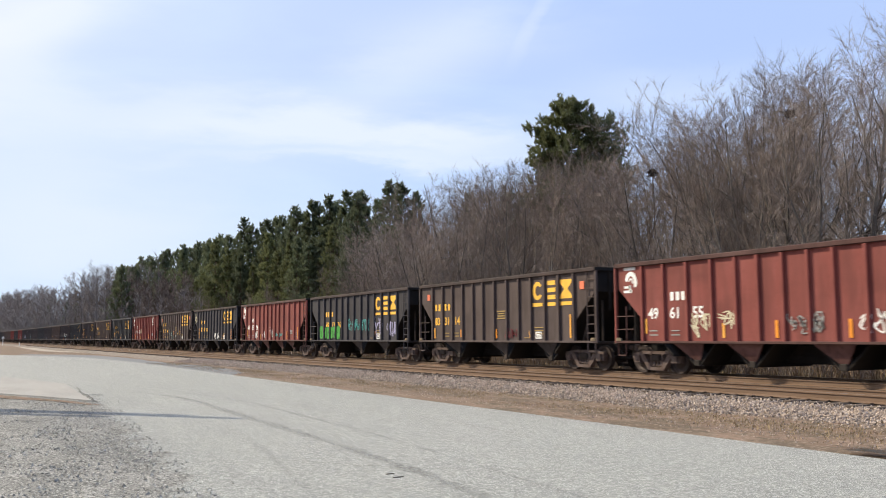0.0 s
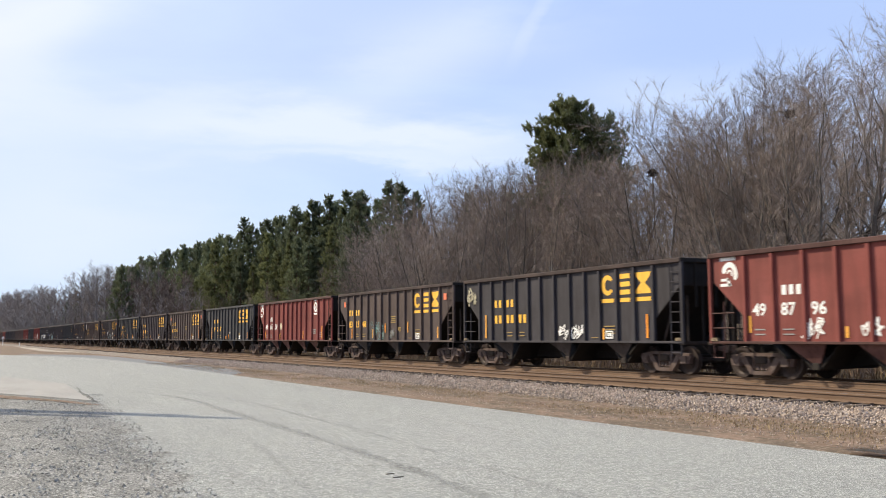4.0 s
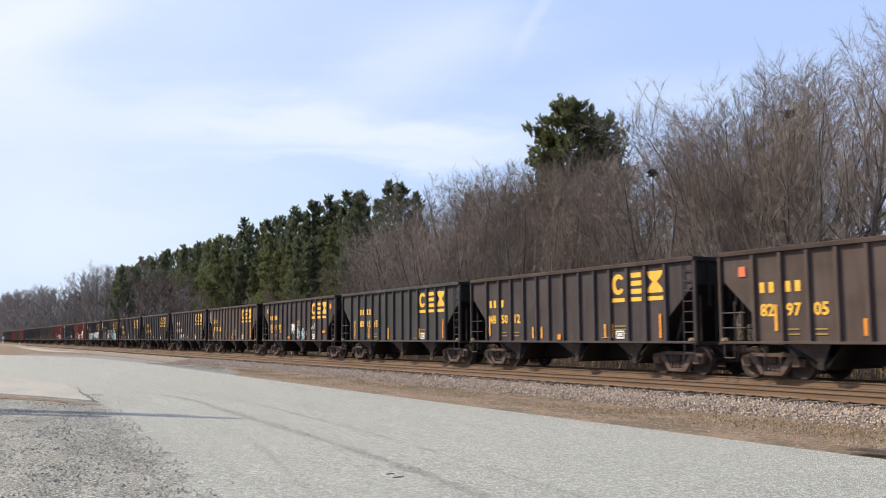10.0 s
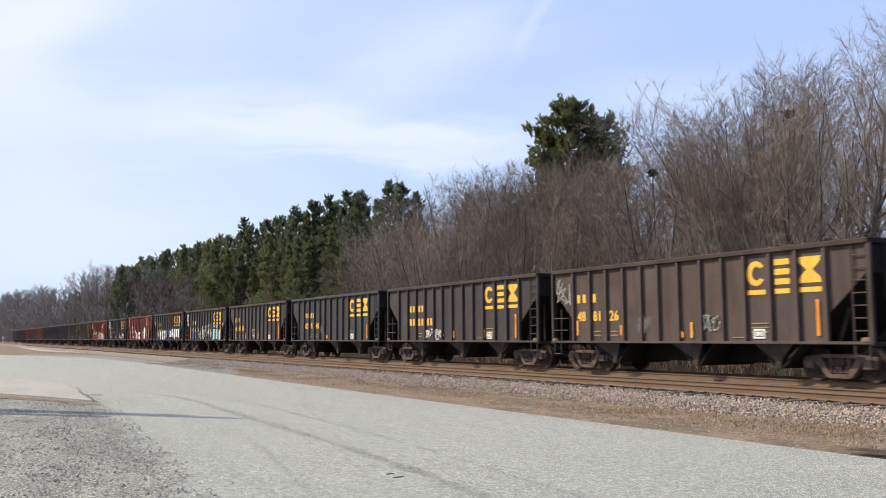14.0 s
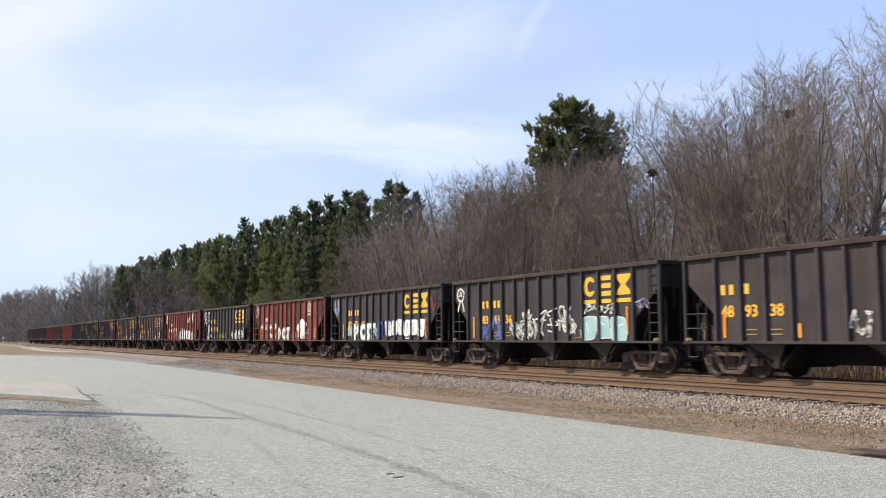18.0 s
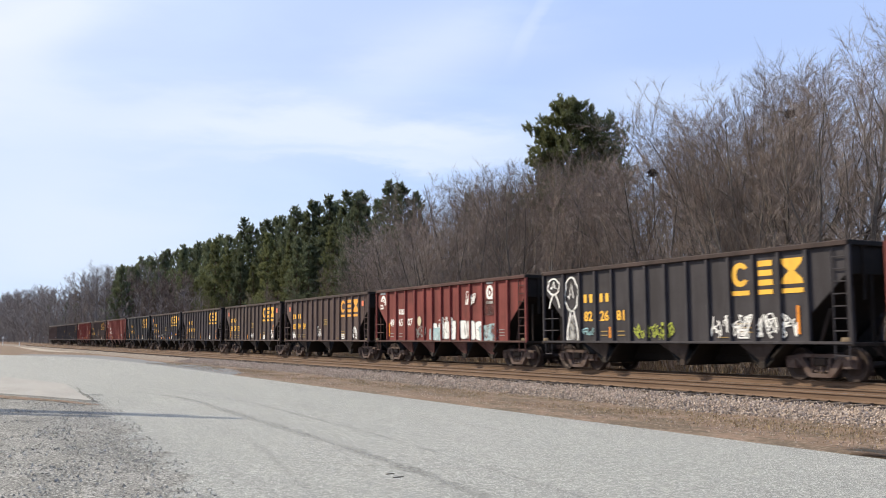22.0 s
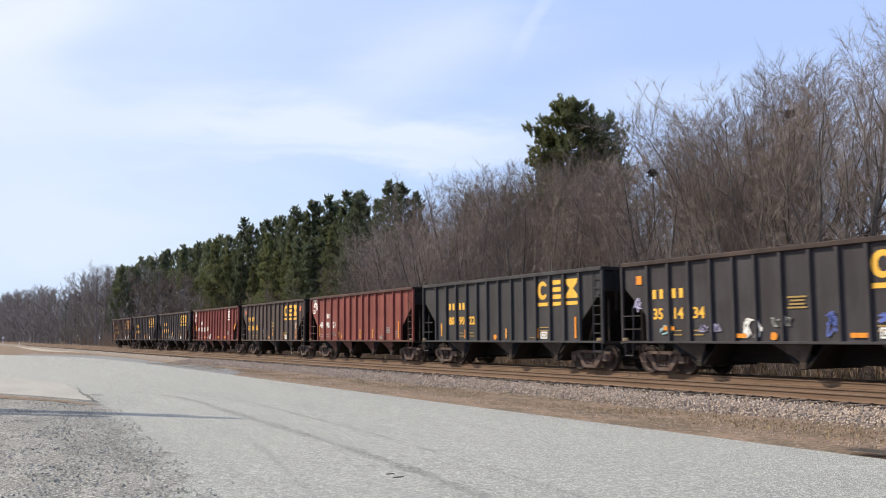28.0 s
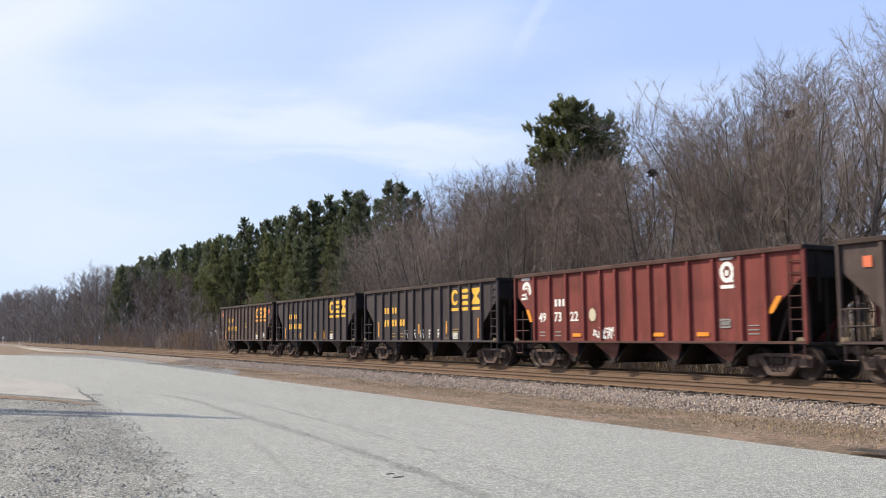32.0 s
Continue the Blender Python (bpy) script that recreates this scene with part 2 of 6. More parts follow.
SHOULDER = material("grey_ballast", (0.21, 0.172, 0.138), 0.95, bump=1.2, bump_scale=13, spots=(
    ((9, 9, 9), (0.14, 0.11, 0.09), 0.5, 0.62, 0.9), ((12, 12, 12), (0.4, 0.35, 0.3), 0.54, 0.68, 0.8)))
STONE = island_shade(material("ballast_stone", (0.37, 0.292, 0.232), 0.9, bump=0.4, spots=(((3, 3, 3), (0.43, 0.36, 0.3), 0.45, 0.65, 0.8),)), 0.42)
PEBBLE = island_shade(material("lot_pebble", (0.31, 0.296, 0.262), 0.9), 0.42)
TIE = material("weathered_tie", (0.085, 0.064, 0.05), 0.9, vary=0.35, bump=0.5, spots=(((2, 20, 20), (0.15, 0.118, 0.09), 0.45, 0.65, 0.7),))
RAIL = material("rusty_rail", (0.19, 0.125, 0.085), 0.75, 0.15, bump=0.2, spots=(((0.6, 8, 8), (0.13, 0.08, 0.05), 0.45, 0.65, 0.7),))
RAILHEAD = material("worn_rail_head", (0.32, 0.29, 0.26), 0.35, 0.9)

STREAK = ((2.2, 1, 0.35), (7, 7, 1.1))


def paint(name, base, grime, light, rough=0.7):
    return material(name, base, rough, 0.0, bump=0.12, bump_scale=3.0, spec=0.22, spots=(
        ((0.45, 0.45, 0.5), light, 0.42, 0.66, 0.7), ((0.3, 0.3, 0.9), tuple(c * 0.8 for c in grime), 0.52, 0.7, 0.5), (STREAK[0], grime, 0.45, 0.68, 0.7),
        (STREAK[1], light, 0.55, 0.75, 0.45), ((18, 18, 18), grime, 0.58, 0.74, 0.5)))


PAINTS = {
    "black": paint("charcoal_car_paint", (0.05, 0.0455, 0.051), (0.031, 0.0275, 0.03), (0.07, 0.0645, 0.072)),
    "blue": paint("blue_grey_car_paint", (0.048, 0.047, 0.052), (0.031, 0.03, 0.032), (0.066, 0.065, 0.071)),
    "dark": paint("dark_brown_car_paint", (0.06, 0.05, 0.054), (0.037, 0.029, 0.032), (0.082, 0.068, 0.073)),
    "olive": paint("grey_brown_car_paint", (0.092, 0.067, 0.060), (0.055, 0.039, 0.036), (0.110, 0.085, 0.082)),
    "brown": paint("faded_brown_car_paint", (0.098, 0.066, 0.06), (0.064, 0.041, 0.037), (0.125, 0.091, 0.085)),
    "red": paint("oxide_red_car_paint", (0.225, 0.062, 0.051), (0.14, 0.042, 0.035), (0.285, 0.09, 0.077)),
    "deepred": paint("dark_oxide_red_car_paint", (0.2, 0.047, 0.041), (0.105, 0.03, 0.026), (0.26, 0.07, 0.061)),
}
RUSTY_CHORD = paint("rusty_brown_top_chord", (0.055, 0.038, 0.035), (0.034, 0.024, 0.022), (0.08, 0.054, 0.048))
DULL_RED = paint("dull_red_brown_ironwork", (0.085, 0.04, 0.035), (0.05, 0.026, 0.023), (0.11, 0.06, 0.053))
WORN_PAD = material("worn_greasy_steel", (0.26, 0.2, 0.13), 0.7, 0.2, spots=(((5, 5, 5), (0.1, 0.075, 0.055), 0.45, 0.62, 0.9),))
STEEL = material("grimy_underframe_steel", (0.03, 0.024, 0.021), 0.8, 0.1, bump=0.3, bump_scale=12, spots=(((2, 2, 2), (0.06, 0.042, 0.034), 0.45, 0.65, 0.8),))
# coal-black ends and underside, darker still: their shade is put into the colour
SHADED_COAL = material("coal_and_shade_steel", (0.018, 0.0155, 0.0145), 0.85, spec=0.15, bump=0.2, bump_scale=8, spots=(((1.5, 1.5, 1.5), (0.03, 0.024, 0.02), 0.48, 0.68, 0.7),))
TRUCK = material("dusty_truck_casting", (0.135, 0.099, 0.087), 0.85, 0.1, bump=0.3, bump_scale=14, spots=(((3, 3, 3), (0.085, 0.052, 0.042), 0.45, 0.62, 0.8), ((9, 9, 9), (0.19, 0.14, 0.115), 0.55, 0.7, 0.5)))
WHEEL = material("rusty_wheel", (0.055, 0.039, 0.034), 0.6, 0.3, spots=(((4, 4, 4), (0.038, 0.027, 0.023), 0.45, 0.65, 0.8),))
INK = {}
for key, col in (("yellow", (0.95, 0.52, 0.07)), ("amber", (0.85, 0.4, 0.07)), ("orange", (0.85, 0.3, 0.03)), ("coral", (0.8, 0.2, 0.1)), ("white", (0.86, 0.85, 0.82)),
                 ("green", (0.06, 0.32, 0.05)), ("teal", (0.1, 0.42, 0.4)), ("cyan", (0.36, 0.58, 0.62)), ("blue", (0.11, 0.16, 0.5)), ("lilac", (0.42, 0.4, 0.6)),
                 ("grey", (0.3, 0.3, 0.29)), ("dull", (0.36, 0.24, 0.08)), ("lime", (0.45, 0.5, 0.08)), ("black", (0.02, 0.02, 0.02)), ("pink", (0.6, 0.2, 0.28)), ("cream", (0.62, 0.56, 0.4)), ("maroon", (0.2, 0.04, 0.05))):
    INK[key] = material(key + "_paint_marking", col, 0.65, spots=(((2.5, 2.5, 1.2), tuple(c * 0.75 for c in col), 0.46, 0.66, 0.6), ((11, 11, 6), tuple(c * 0.5 for c in col), 0.58, 0.75, 0.6)))

def flaked(m, lo, hi):
    """Old spray paint that has worn off in patches."""
    nodes, links = m.node_tree.nodes, m.node_tree.links
    tc, nz, mr = nodes.new("ShaderNodeTexCoord"), nodes.new("ShaderNodeTexNoise"), nodes.new("ShaderNodeMapRange")
    nz.inputs["Scale"].default_value, nz.inputs["Detail"].default_value = 2.2, 6.0
    for k, v in (("From Min", lo), ("From Max", hi), ("To Min", 0.05), ("To Max", 0.75)):
        mr.inputs[k].default_value = v
    links.new(tc.outputs["Object"], nz.inputs["Vector"])
    links.new(nz.outputs["Fac"], mr.inputs["Value"])
    links.new(mr.outputs["Result"], nodes["Principled BSDF"].inputs["Alpha"])
    return m


INK["teal_wash"] = flaked(material("flaked_teal_paint", (0.15, 0.3, 0.29), 0.7, spots=(((3, 3, 3), (0.28, 0.34, 0.33), 0.45, 0.65, 0.8),)), 0.42, 0.62)
INK["cyan_wash"] = flaked(material("flaked_pale_blue_paint", (0.4, 0.58, 0.62), 0.7, spots=(((3, 3, 3), (0.6, 0.66, 0.67), 0.45, 0.65, 0.8),)), 0.36, 0.5)
INK["white_wash"] = flaked(material("thin_white_spray", (0.66, 0.66, 0.64), 0.7), 0.3, 0.6)
INK["dark_wash"] = flaked(material("dull_grimy_panel", (0.055, 0.03, 0.03), 0.75, spots=(((2, 2, 2), (0.085, 0.045, 0.043), 0.45, 0.65, 0.8),)), 0.3, 0.62)
INK["grey_wash"] = flaked(material("flaked_grey_paint", (0.24, 0.24, 0.23), 0.7, spots=(((3, 3, 3), (0.14, 0.15, 0.15), 0.45, 0.65, 0.8),)), 0.46, 0.66)
CHUTE_DUST = material("dusty_chute_paint", (0.055, 0.044, 0.042), 0.85, spots=(((1.5, 1.5, 1.5), (0.085, 0.068, 0.064), 0.45, 0.65, 0.8), ((6, 6, 3), (0.035, 0.027, 0.025), 0.5, 0.66, 0.7)))
RED_DUST = material("dusty_red_chute_paint", (0.11, 0.05, 0.044), 0.85, spots=(((1.5, 1.5, 1.5), (0.17, 0.085, 0.075), 0.45, 0.65, 0.8), ((6, 6, 3), (0.06, 0.028, 0.025), 0.5, 0.66, 0.7)))
BARK = material("grey_brown_bark", (0.095, 0.08, 0.068), 0.9, vary=0.35, spots=(((6, 6, 1.5), (0.075, 0.062, 0.052), 0.45, 0.62, 0.8), ((0.5, 0.5, 0.5), (0.2, 0.178, 0.158), 0.54, 0.68, 0.7)))
TWIG = island_shade(material("bare_twig", (0.245, 0.195, 0.163), 0.9, vary=0.3, spots=(((0.6, 0.6, 0.6), (0.31, 0.262, 0.226), 0.45, 0.65, 0.8),)), 0.35)
DARK_TWIG = island_shade(material("dark_bare_twig", (0.19, 0.145, 0.12), 0.9, vary=0.3), 0.35)
UNDERWOOD = island_shade(material("undergrowth_twig", (0.26, 0.208, 0.168), 0.95), 0.35)
# twigs of the deeper and far woods: distance haze mixed into the colour as grey
HAZE_TWIG = island_shade(material("haze_tinted_wood", (0.235, 0.208, 0.192), 0.95), 0.35)
PINE_BARK = material("pine_bark", (0.13, 0.085, 0.06), 0.95, vary=0.2, spots=(((5, 5, 2), (0.07, 0.045, 0.035), 0.45, 0.62, 0.8),))
NEEDLE = island_shade(material("pine_needle", (0.126, 0.15, 0.092), 0.6, vary=0.25, spots=(((0.35, 0.35, 0.35), (0.148, 0.166, 0.082), 0.45, 0.66, 0.8),)), 0.25)
YELLOW_NEEDLE = island_shade(material("yellow_green_needle", (0.168, 0.184, 0.085), 0.6, vary=0.25), 0.25)
BRUSH = material("dry_brush", (0.23, 0.165, 0.115), 0.95, vary=0.35)
DEAD_LEAF = island_shade(material("dead_brown_leaf", (0.26, 0.14, 0.06), 0.9), 0.4)
DRY_GRASS = island_shade(material("dry_grass_blade", (0.28, 0.21, 0.12), 0.95), 0.4)


def let_light_through(m, share):
    """Thin leaves and needles pass on part of the sunlight."""
    nodes, links = m.node_tree.nodes, m.node_tree.links
    bsdf, out = nodes["Principled BSDF"], nodes["Material Output"]
    thin, mix = nodes.new("ShaderNodeBsdfTranslucent"), nodes.new("ShaderNodeMixShader")
    links.new(bsdf.inputs["Base Color"].links[0].from_socket, thin.inputs["Color"])
    mix.inputs["Fac"].default_value = share
    links.new(bsdf.outputs["BSDF"], mix.inputs[1])
    links.new(thin.outputs["BSDF"], mix.inputs[2])
    links.new(mix.outputs["Shader"], out.inputs["Surface"])


let_light_through(NEEDLE, 0.5)
let_light_through(YELLOW_NEEDLE, 0.5)
let_light_through(DEAD_LEAF, 0.3)
POST = material("white_post_paint", (0.72, 0.72, 0.7), 0.7, spots=(((4, 4, 2), (0.5, 0.48, 0.45), 0.5, 0.7, 0.6),))
NEST = material("dark_nest_twigs", (0.04, 0.03, 0.025), 0.95)


# ---- mesh helpers ----
def mesh_of(name, verts, faces, mat):
    me = bpy.data.meshes.new(name)
    me.from_pydata(verts, [], faces)
    if mat is not None:
        me.materials.append(mat)
    me.update()
    return me


def mesh_bm(name, bm, mat, smooth=False):
    bmesh.ops.recalc_face_normals(bm, faces=bm.faces[:])
    me = bpy.data.meshes.new(name)
    bm.to_mesh(me)
    bm.free()
    if mat is not None:
        me.materials.append(mat)
    if smooth:
        for poly in me.polygons:
            poly.use_smooth = True
    return me


def put(name, me, parent=None, m=None, label=""):
    ob = new(name, me)
    if parent is not None:
        ob.parent = parent
    if m is not None:
        ob.matrix_basis = m
    if label:
        tagged(ob, label)
    return ob


def part(name, bm, mat, parent, label="", smooth=False):
    return put(name, mesh_bm(name, bm, mat, smooth), parent, None, label)


def box(bm, x0, x1, y0, y1, z0, z1, bevel=0.0):
    """A box between the given planes, its edges bevelled."""
    made = bmesh.ops.create_cube(bm, size=1.0)["verts"]
    for v in made:
        v.co = Vector(((x0 + x1) / 2 + v.co.x * (x1 - x0), (y0 + y1) / 2 + v.co.y * (y1 - y0), (z0 + z1) / 2 + v.co.z * (z1 - z0)))
    if bevel:
        edges = {e for v in made for e in v.link_edges}
        bmesh.ops.bevel(bm, geom=list(edges), offset=bevel, segments=1, affect="EDGES")
    return bm


def rod(bm, a, b, r, sides=6):
    """A round bar from a to b."""
    a, b = Vector(a), Vector(b)
    d = (b - a).normalized()
    u = d.orthogonal().normalized()
    w = d.cross(u)
    rings = []
    for p in (a, b):
        rings.append([bm.verts.new(p + (u * math.cos(k * 2 * math.pi / sides) + w * math.sin(k * 2 * math.pi / sides)) * r) for k in range(sides)])
    for k in range(sides):
        j = (k + 1) % sides
        bm.faces.new((rings[0][k], rings[0][j], rings[1][j], rings[1][k]))
    bm.faces.new(rings[0][::-1])
    bm.faces.new(rings[1])
    return bm


def prism(bm, outline, y0, y1):
    """An outline in x and z, drawn out from y0 to y1."""
    near = [bm.verts.new((x, y0, z)) for x, z in outline]
    far = [bm.verts.new((x, y1, z)) for x, z in outline]
    n = len(outline)
    for k in range(n):
        j = (k + 1) % n
        bm.faces.new((near[k], near[j], far[j], far[k]))
    bm.faces.new(near[::-1])
    bm.faces.new(far)
    return bm


def lathe(bm, profile, axis_y0, sides=24):
    """Turns (radius, y) pairs round the y axis."""
    rings = []
    for r, y in profile:
        rings.append([bm.verts.new((r * math.cos(k * 2 * math.pi / sides), axis_y0 + y, r * math.sin(k * 2 * math.pi / sides))) for k in range(sides)])
    for a, b in zip(rings, rings[1:]):
        for k in range(sides):
            j = (k + 1) % sides
            bm.faces.new((a[k], a[j], b[j], b[k]))
    bm.faces.new(rings[0][::-1])
    bm.faces.new(rings[-1])
    return bm


def tubes(segments, sides=3):
    """Vertices and faces of tapered tubes: rows of (p, q, radius at p, radius at q)."""
    verts, faces = [], []
    for p, q, r0, r1 in segments:
        d = q - p
        if d.length < 1e-6:
            continue
        d.normalize()
        u = d.orthogonal().normalized()
        w = d.cross(u)
        base = len(verts)
        for c, r in ((p, r0), (q, r1)):
            for k in range(sides):
                a = k * 2 * math.pi / sides
                verts.append(c + u * (math.cos(a) * r) + w * (math.sin(a) * r))
        for k in range(sides):
            j = (k + 1) % sides
            faces.append((base + k, base + j, base + sides + j, base + sides + k))
    return verts, faces


def spikes(segments):
    """Fine twigs: slim three-sided points."""
    verts, faces = [], []
    for p, q, r, _ in segments:
        d = (q - p).normalized()
        u = d.orthogonal().normalized() * r
        w = d.cross(u)
        b = len(verts)
        verts += [p + u, p - u * 0.5 + w * 0.87, p - u * 0.5 - w * 0.87, q]
        faces += [(b, b + 1, b + 3), (b + 1, b + 2, b + 3), (b + 2, b, b + 3)]
    return verts, faces


def together(*pieces):
    verts, faces = [], []
    for v, f in pieces:
        b = len(verts)
        verts += v
        faces += [tuple(b + k for k in face) for face in f]
    return verts, faces


def sheet(name, outline, z, mat, label, category, kind="structure"):
    """A flat piece of ground with the given outline, as one face filled with triangles."""
    bm = bmesh.new()
    vs = [bm.verts.new((x, y, z)) for x, y in outline]
    f = bm.faces.new(vs)
    bmesh.ops.triangulate(bm, faces=[f])
    for f in bm.faces:
        f.normal_update()
        if f.normal.z < 0:
            f.normal_flip()
    me = bpy.data.meshes.new(name)
    bm.to_mesh(me)
    bm.free()
    me.materials.append(mat)
    return tagged(new(name, me), label, category, kind=kind)


def smooth_line(points, per=8):
    """A smooth line through a few points (Catmull-Rom)."""
    pts = [Vector(p) for p in points]
    out = []
    for i in range(len(pts) - 1):
        p0, p1, p2, p3 = pts[max(i - 1, 0)], pts[i], pts[i + 1], pts[min(i + 2, len(pts) - 1)]
        for k in range(per):
            t = k / per
            out.append(0.5 * ((2 * p1) + (p2 - p0) * t + (2 * p0 - 5 * p1 + 4 * p2 - p3) * t * t + (3 * p1 - p0 - 3 * p2 + p3) * t * t * t))
    out.append(pts[-1])
    return out


def mapped(me, values):
    """Gives each vertex its value as the second coordinate of the mesh's mapping."""
    layer = me.uv_layers.new(name="rim")
    for loop in me.loops:
        layer.data[loop.index].uv = (0.5, values[loop.vertex_index])


# ---- ground ----
GROUND_Z, ROAD_Z, TRACK_Y, NEAR_TRACK_Y = -0.47, -0.45, 22.5, 18.23


def build_ground():
    bm = bmesh.new()
    xs = [-4500, -1500, -800, -400, -250] + [-200 + 4 * k for k in range(56)] + [60, 200, 800, 3000]
    ys = [-3000, -500, -100, -30, -10, 0, 6, 11.5] + [12 + 0.5 * k for k in range(8)] + [17, 25, 28, 31, 34, 38, 44, 52, 70, 100, 200, 600, 2000, 4500]
    grid = []
    for x in xs:
        col = []
        for y in ys:
            z = GROUND_Z
            if 12.4 < y < 15.6 and -200 < x < 30:
                z += (0.05 * noise.noise(Vector((x * 0.3, y * 0.8, 0))) + 0.02) * (min(1.0, max(0.0, (x + 34) / 12)) if y < 14.8 else 1.0)
            if y > 26:
                z += min((y - 26) * 0.03, 0.5) + 0.15 * noise.noise(Vector((x * 0.1, y * 0.1, 3)))
            col.append(bm.verts.new((x, y, z)))
        grid.append(col)
    for i in range(len(xs) - 1):
        for j in range(len(ys) - 1):
            bm.faces.new((grid[i][j], grid[i + 1][j], grid[i + 1][j + 1], grid[i][j + 1]))
    tagged(part("ground", bm, DIRT, None, smooth=True), "dry brown earth with sparse dead grass along the railway", "ground", kind="structure")

    far_edge = [(60, 12.0), (-9, 11.7), (-45, 12.2), (-70, 12.6), (-88, 11.6), (-100, 9.2), (-108, 6.0), (-118, 0.0), (-130, -12)]
    near_edge = [(-62, -14), (-53, -8), (-46, -3.0), (-39, 1.0), (-28.0, 3.3), (-21.5, 2.6), (-16, 2.1), (-10, 1.4), (0, 0.5), (60, -3)]
    outline = [(p.x, p.y) for p in smooth_line([(*p, 0) for p in far_edge], 5)] + [(p.x, p.y) for p in smooth_line([(*p, 0) for p in near_edge], 14)]
    road = sheet("road", outline, ROAD_Z, ASPHALT, "worn pale grey asphalt road with dark tyre marks", "road")
    lot = [(60, -60), (60, 6), (-60, 6), (-130, -12), (-130, -60)]
    gravel = sheet("gravel_lot", lot, ROAD_Z - 0.006, GRAVEL, "loose grey gravel and crumbled asphalt beside the road", "gravel")
    slab = [(-27.0, 3.85), (-37.4, 4.35), (-46, 2.7), (-33.5, 1.2), (-30, 2.75)]
    bm = bmesh.new()
    top = [bm.verts.new((x, y, ROAD_Z + 0.03)) for x, y in slab]
    low = [bm.verts.new((x, y, ROAD_Z - 0.02)) for x, y in slab]
    bm.faces.new(top)
    for k in range(len(slab)):
        bm.faces.new((top[k], low[k], low[(k + 1) % len(slab)], top[(k + 1) % len(slab)]))
    tagged(part("concrete_slab", bm, CONCRETE, None), "pale worn concrete apron at the edge of the road", "slab", kind="structure")
    line = smooth_line([(-37.0, 4.36, 0), (-33.6, 4.32, 0), (-31.5, 4.1, 0), (-29.0, 4.02, 0), (-26.8, 3.86, 0)], 6)
    crack = [(p.x, p.y + 0.05 + 0.03 * math.sin(k * 1.9), ROAD_Z + 0.034) for k, p in enumerate(line)]
    put("crack", mesh_of("crack", crack + [(x, y - 0.012 - 0.006 * math.sin(k * 2.7) - k * 0.0012, z) for k, (x, y, z) in enumerate(crack)],
                         [(k, k + 1, len(crack) + k + 1, len(crack) + k) for k in range(len(crack) - 1)], PATCH_DIRT), bpy.data.objects["concrete_slab"], label="dark crack filled with dirt")
    verge = [(60, 12.9)] + [(x, max(12.35, 12.4 + 2.1 * min(1, max(0.0, (-x - 34) / 20)) + 0.25 * math.sin(x * 0.21) + 0.15 * math.sin(x * 0.9))) for x in range(56, -100, -4)] + [(-104, 12.6), (-112, 8.0), (-100, 9.0), (-88, 11.4), (-70, 12.3), (60, 11.6)]
    sheet("old_road_edge", [(x, y) for x, y in verge if x < -42] + [(-42, 12.1)], ROAD_Z - 0.008, OLD_ASPHALT, "crumbling grey old asphalt along the road", "road")
    sheet("dirt_strip", [(-34, 0.75), (-30.2, 2.35), (-27.2, 3.45), (-25.2, 3.9), (-25.6, 3.55), (-27.4, 3.0), (-30.0, 1.7), (-33.5, 0.2)], ROAD_Z + 0.006, DIRT, "brown dirt washed against the concrete apron", "dirt")
    path = smooth_line([(-118, 16.3, 0), (-133, 14.0, 0), (-165, 14.3, 0), (-246, 17.4, 0), (-420, 24, 0)], 6)
    sheet("dirt_track", [(p.x, p.y - 1.1) for p in path] + [(p.x, p.y + 1.1) for p in path[::-1]], GROUND_Z + 0.03, PALE_DIRT, "pale sandy dirt track through dry grass", "track")
    # a flat dark patch at the road's edge, painted as the shade of a hollow
    rim = [(-8.1 + 1.7 * math.cos(t) * (1 + 0.12 * math.sin(3 * t)), 12.15 + 0.55 * math.sin(t)) for t in [k * 2 * math.pi / 24 for k in range(24)]]
    shade_patch = mesh_of("damp_patch", [(x, max(y, 11.72), GROUND_Z + 0.075) for x, y in rim] + [(-8.0, 11.85, GROUND_Z + 0.075)], [(k, (k + 1) % 24, 24) for k in range(24)], HOLLOW_SHADE)
    mapped(shade_patch, [0.0] * 24 + [1.25])
    tagged(new("damp_patch", shade_patch), "dark patch painted as the shade of a hollow beside the road", "patch", kind="structure")

    for row, wide, full in (([(-34.3, 4.9), (-28.8, 6.1), (-25.2, 6.35), (-21.7, 6.15), (-15.8, 5.9), (-11.3, 5.6), (-6, 5.0), (0, 4.2)], 0.5, 1.0),
                      ([(-31, 6.6), (-28.1, 7.2), (-24.5, 7.45), (-20.4, 7.3), (-14.1, 6.9), (-8, 6.2), (0, 5.2)], 0.28, 0.75),
                      ([(-19.0, 5.35), (-15.6, 4.85), (-12.6, 4.3), (-9.5, 3.7), (-6, 3.0)], 0.4, 0.55)):
        line = smooth_line([(*p, 0) for p in row], 6)
        verts, faces, rim = [], [], []
        for k, p in enumerate(line):
            w = wide * (0.85 + 0.15 * math.sin(k * 0.4)) * 0.5 * min(1, 0.4 + k * 0.06)
            verts += [(p.x, p.y - w, ROAD_Z + 0.004), (p.x, p.y, ROAD_Z + 0.004), (p.x, p.y + w, ROAD_Z + 0.004)]
            rim += [0.0, min(full, 0.2 + 0.12 * k), 0.0]
            if k:
                b = 3 * k - 3
                faces += [(b, b + 3, b + 4, b + 1), (b + 1, b + 4, b + 5, b + 2)]
        me = mesh_of("tyre_mark", verts, faces, TYRE_MARK)
        mapped(me, rim)
        put("tyre_mark", me, road, label="dark curved tyre mark")
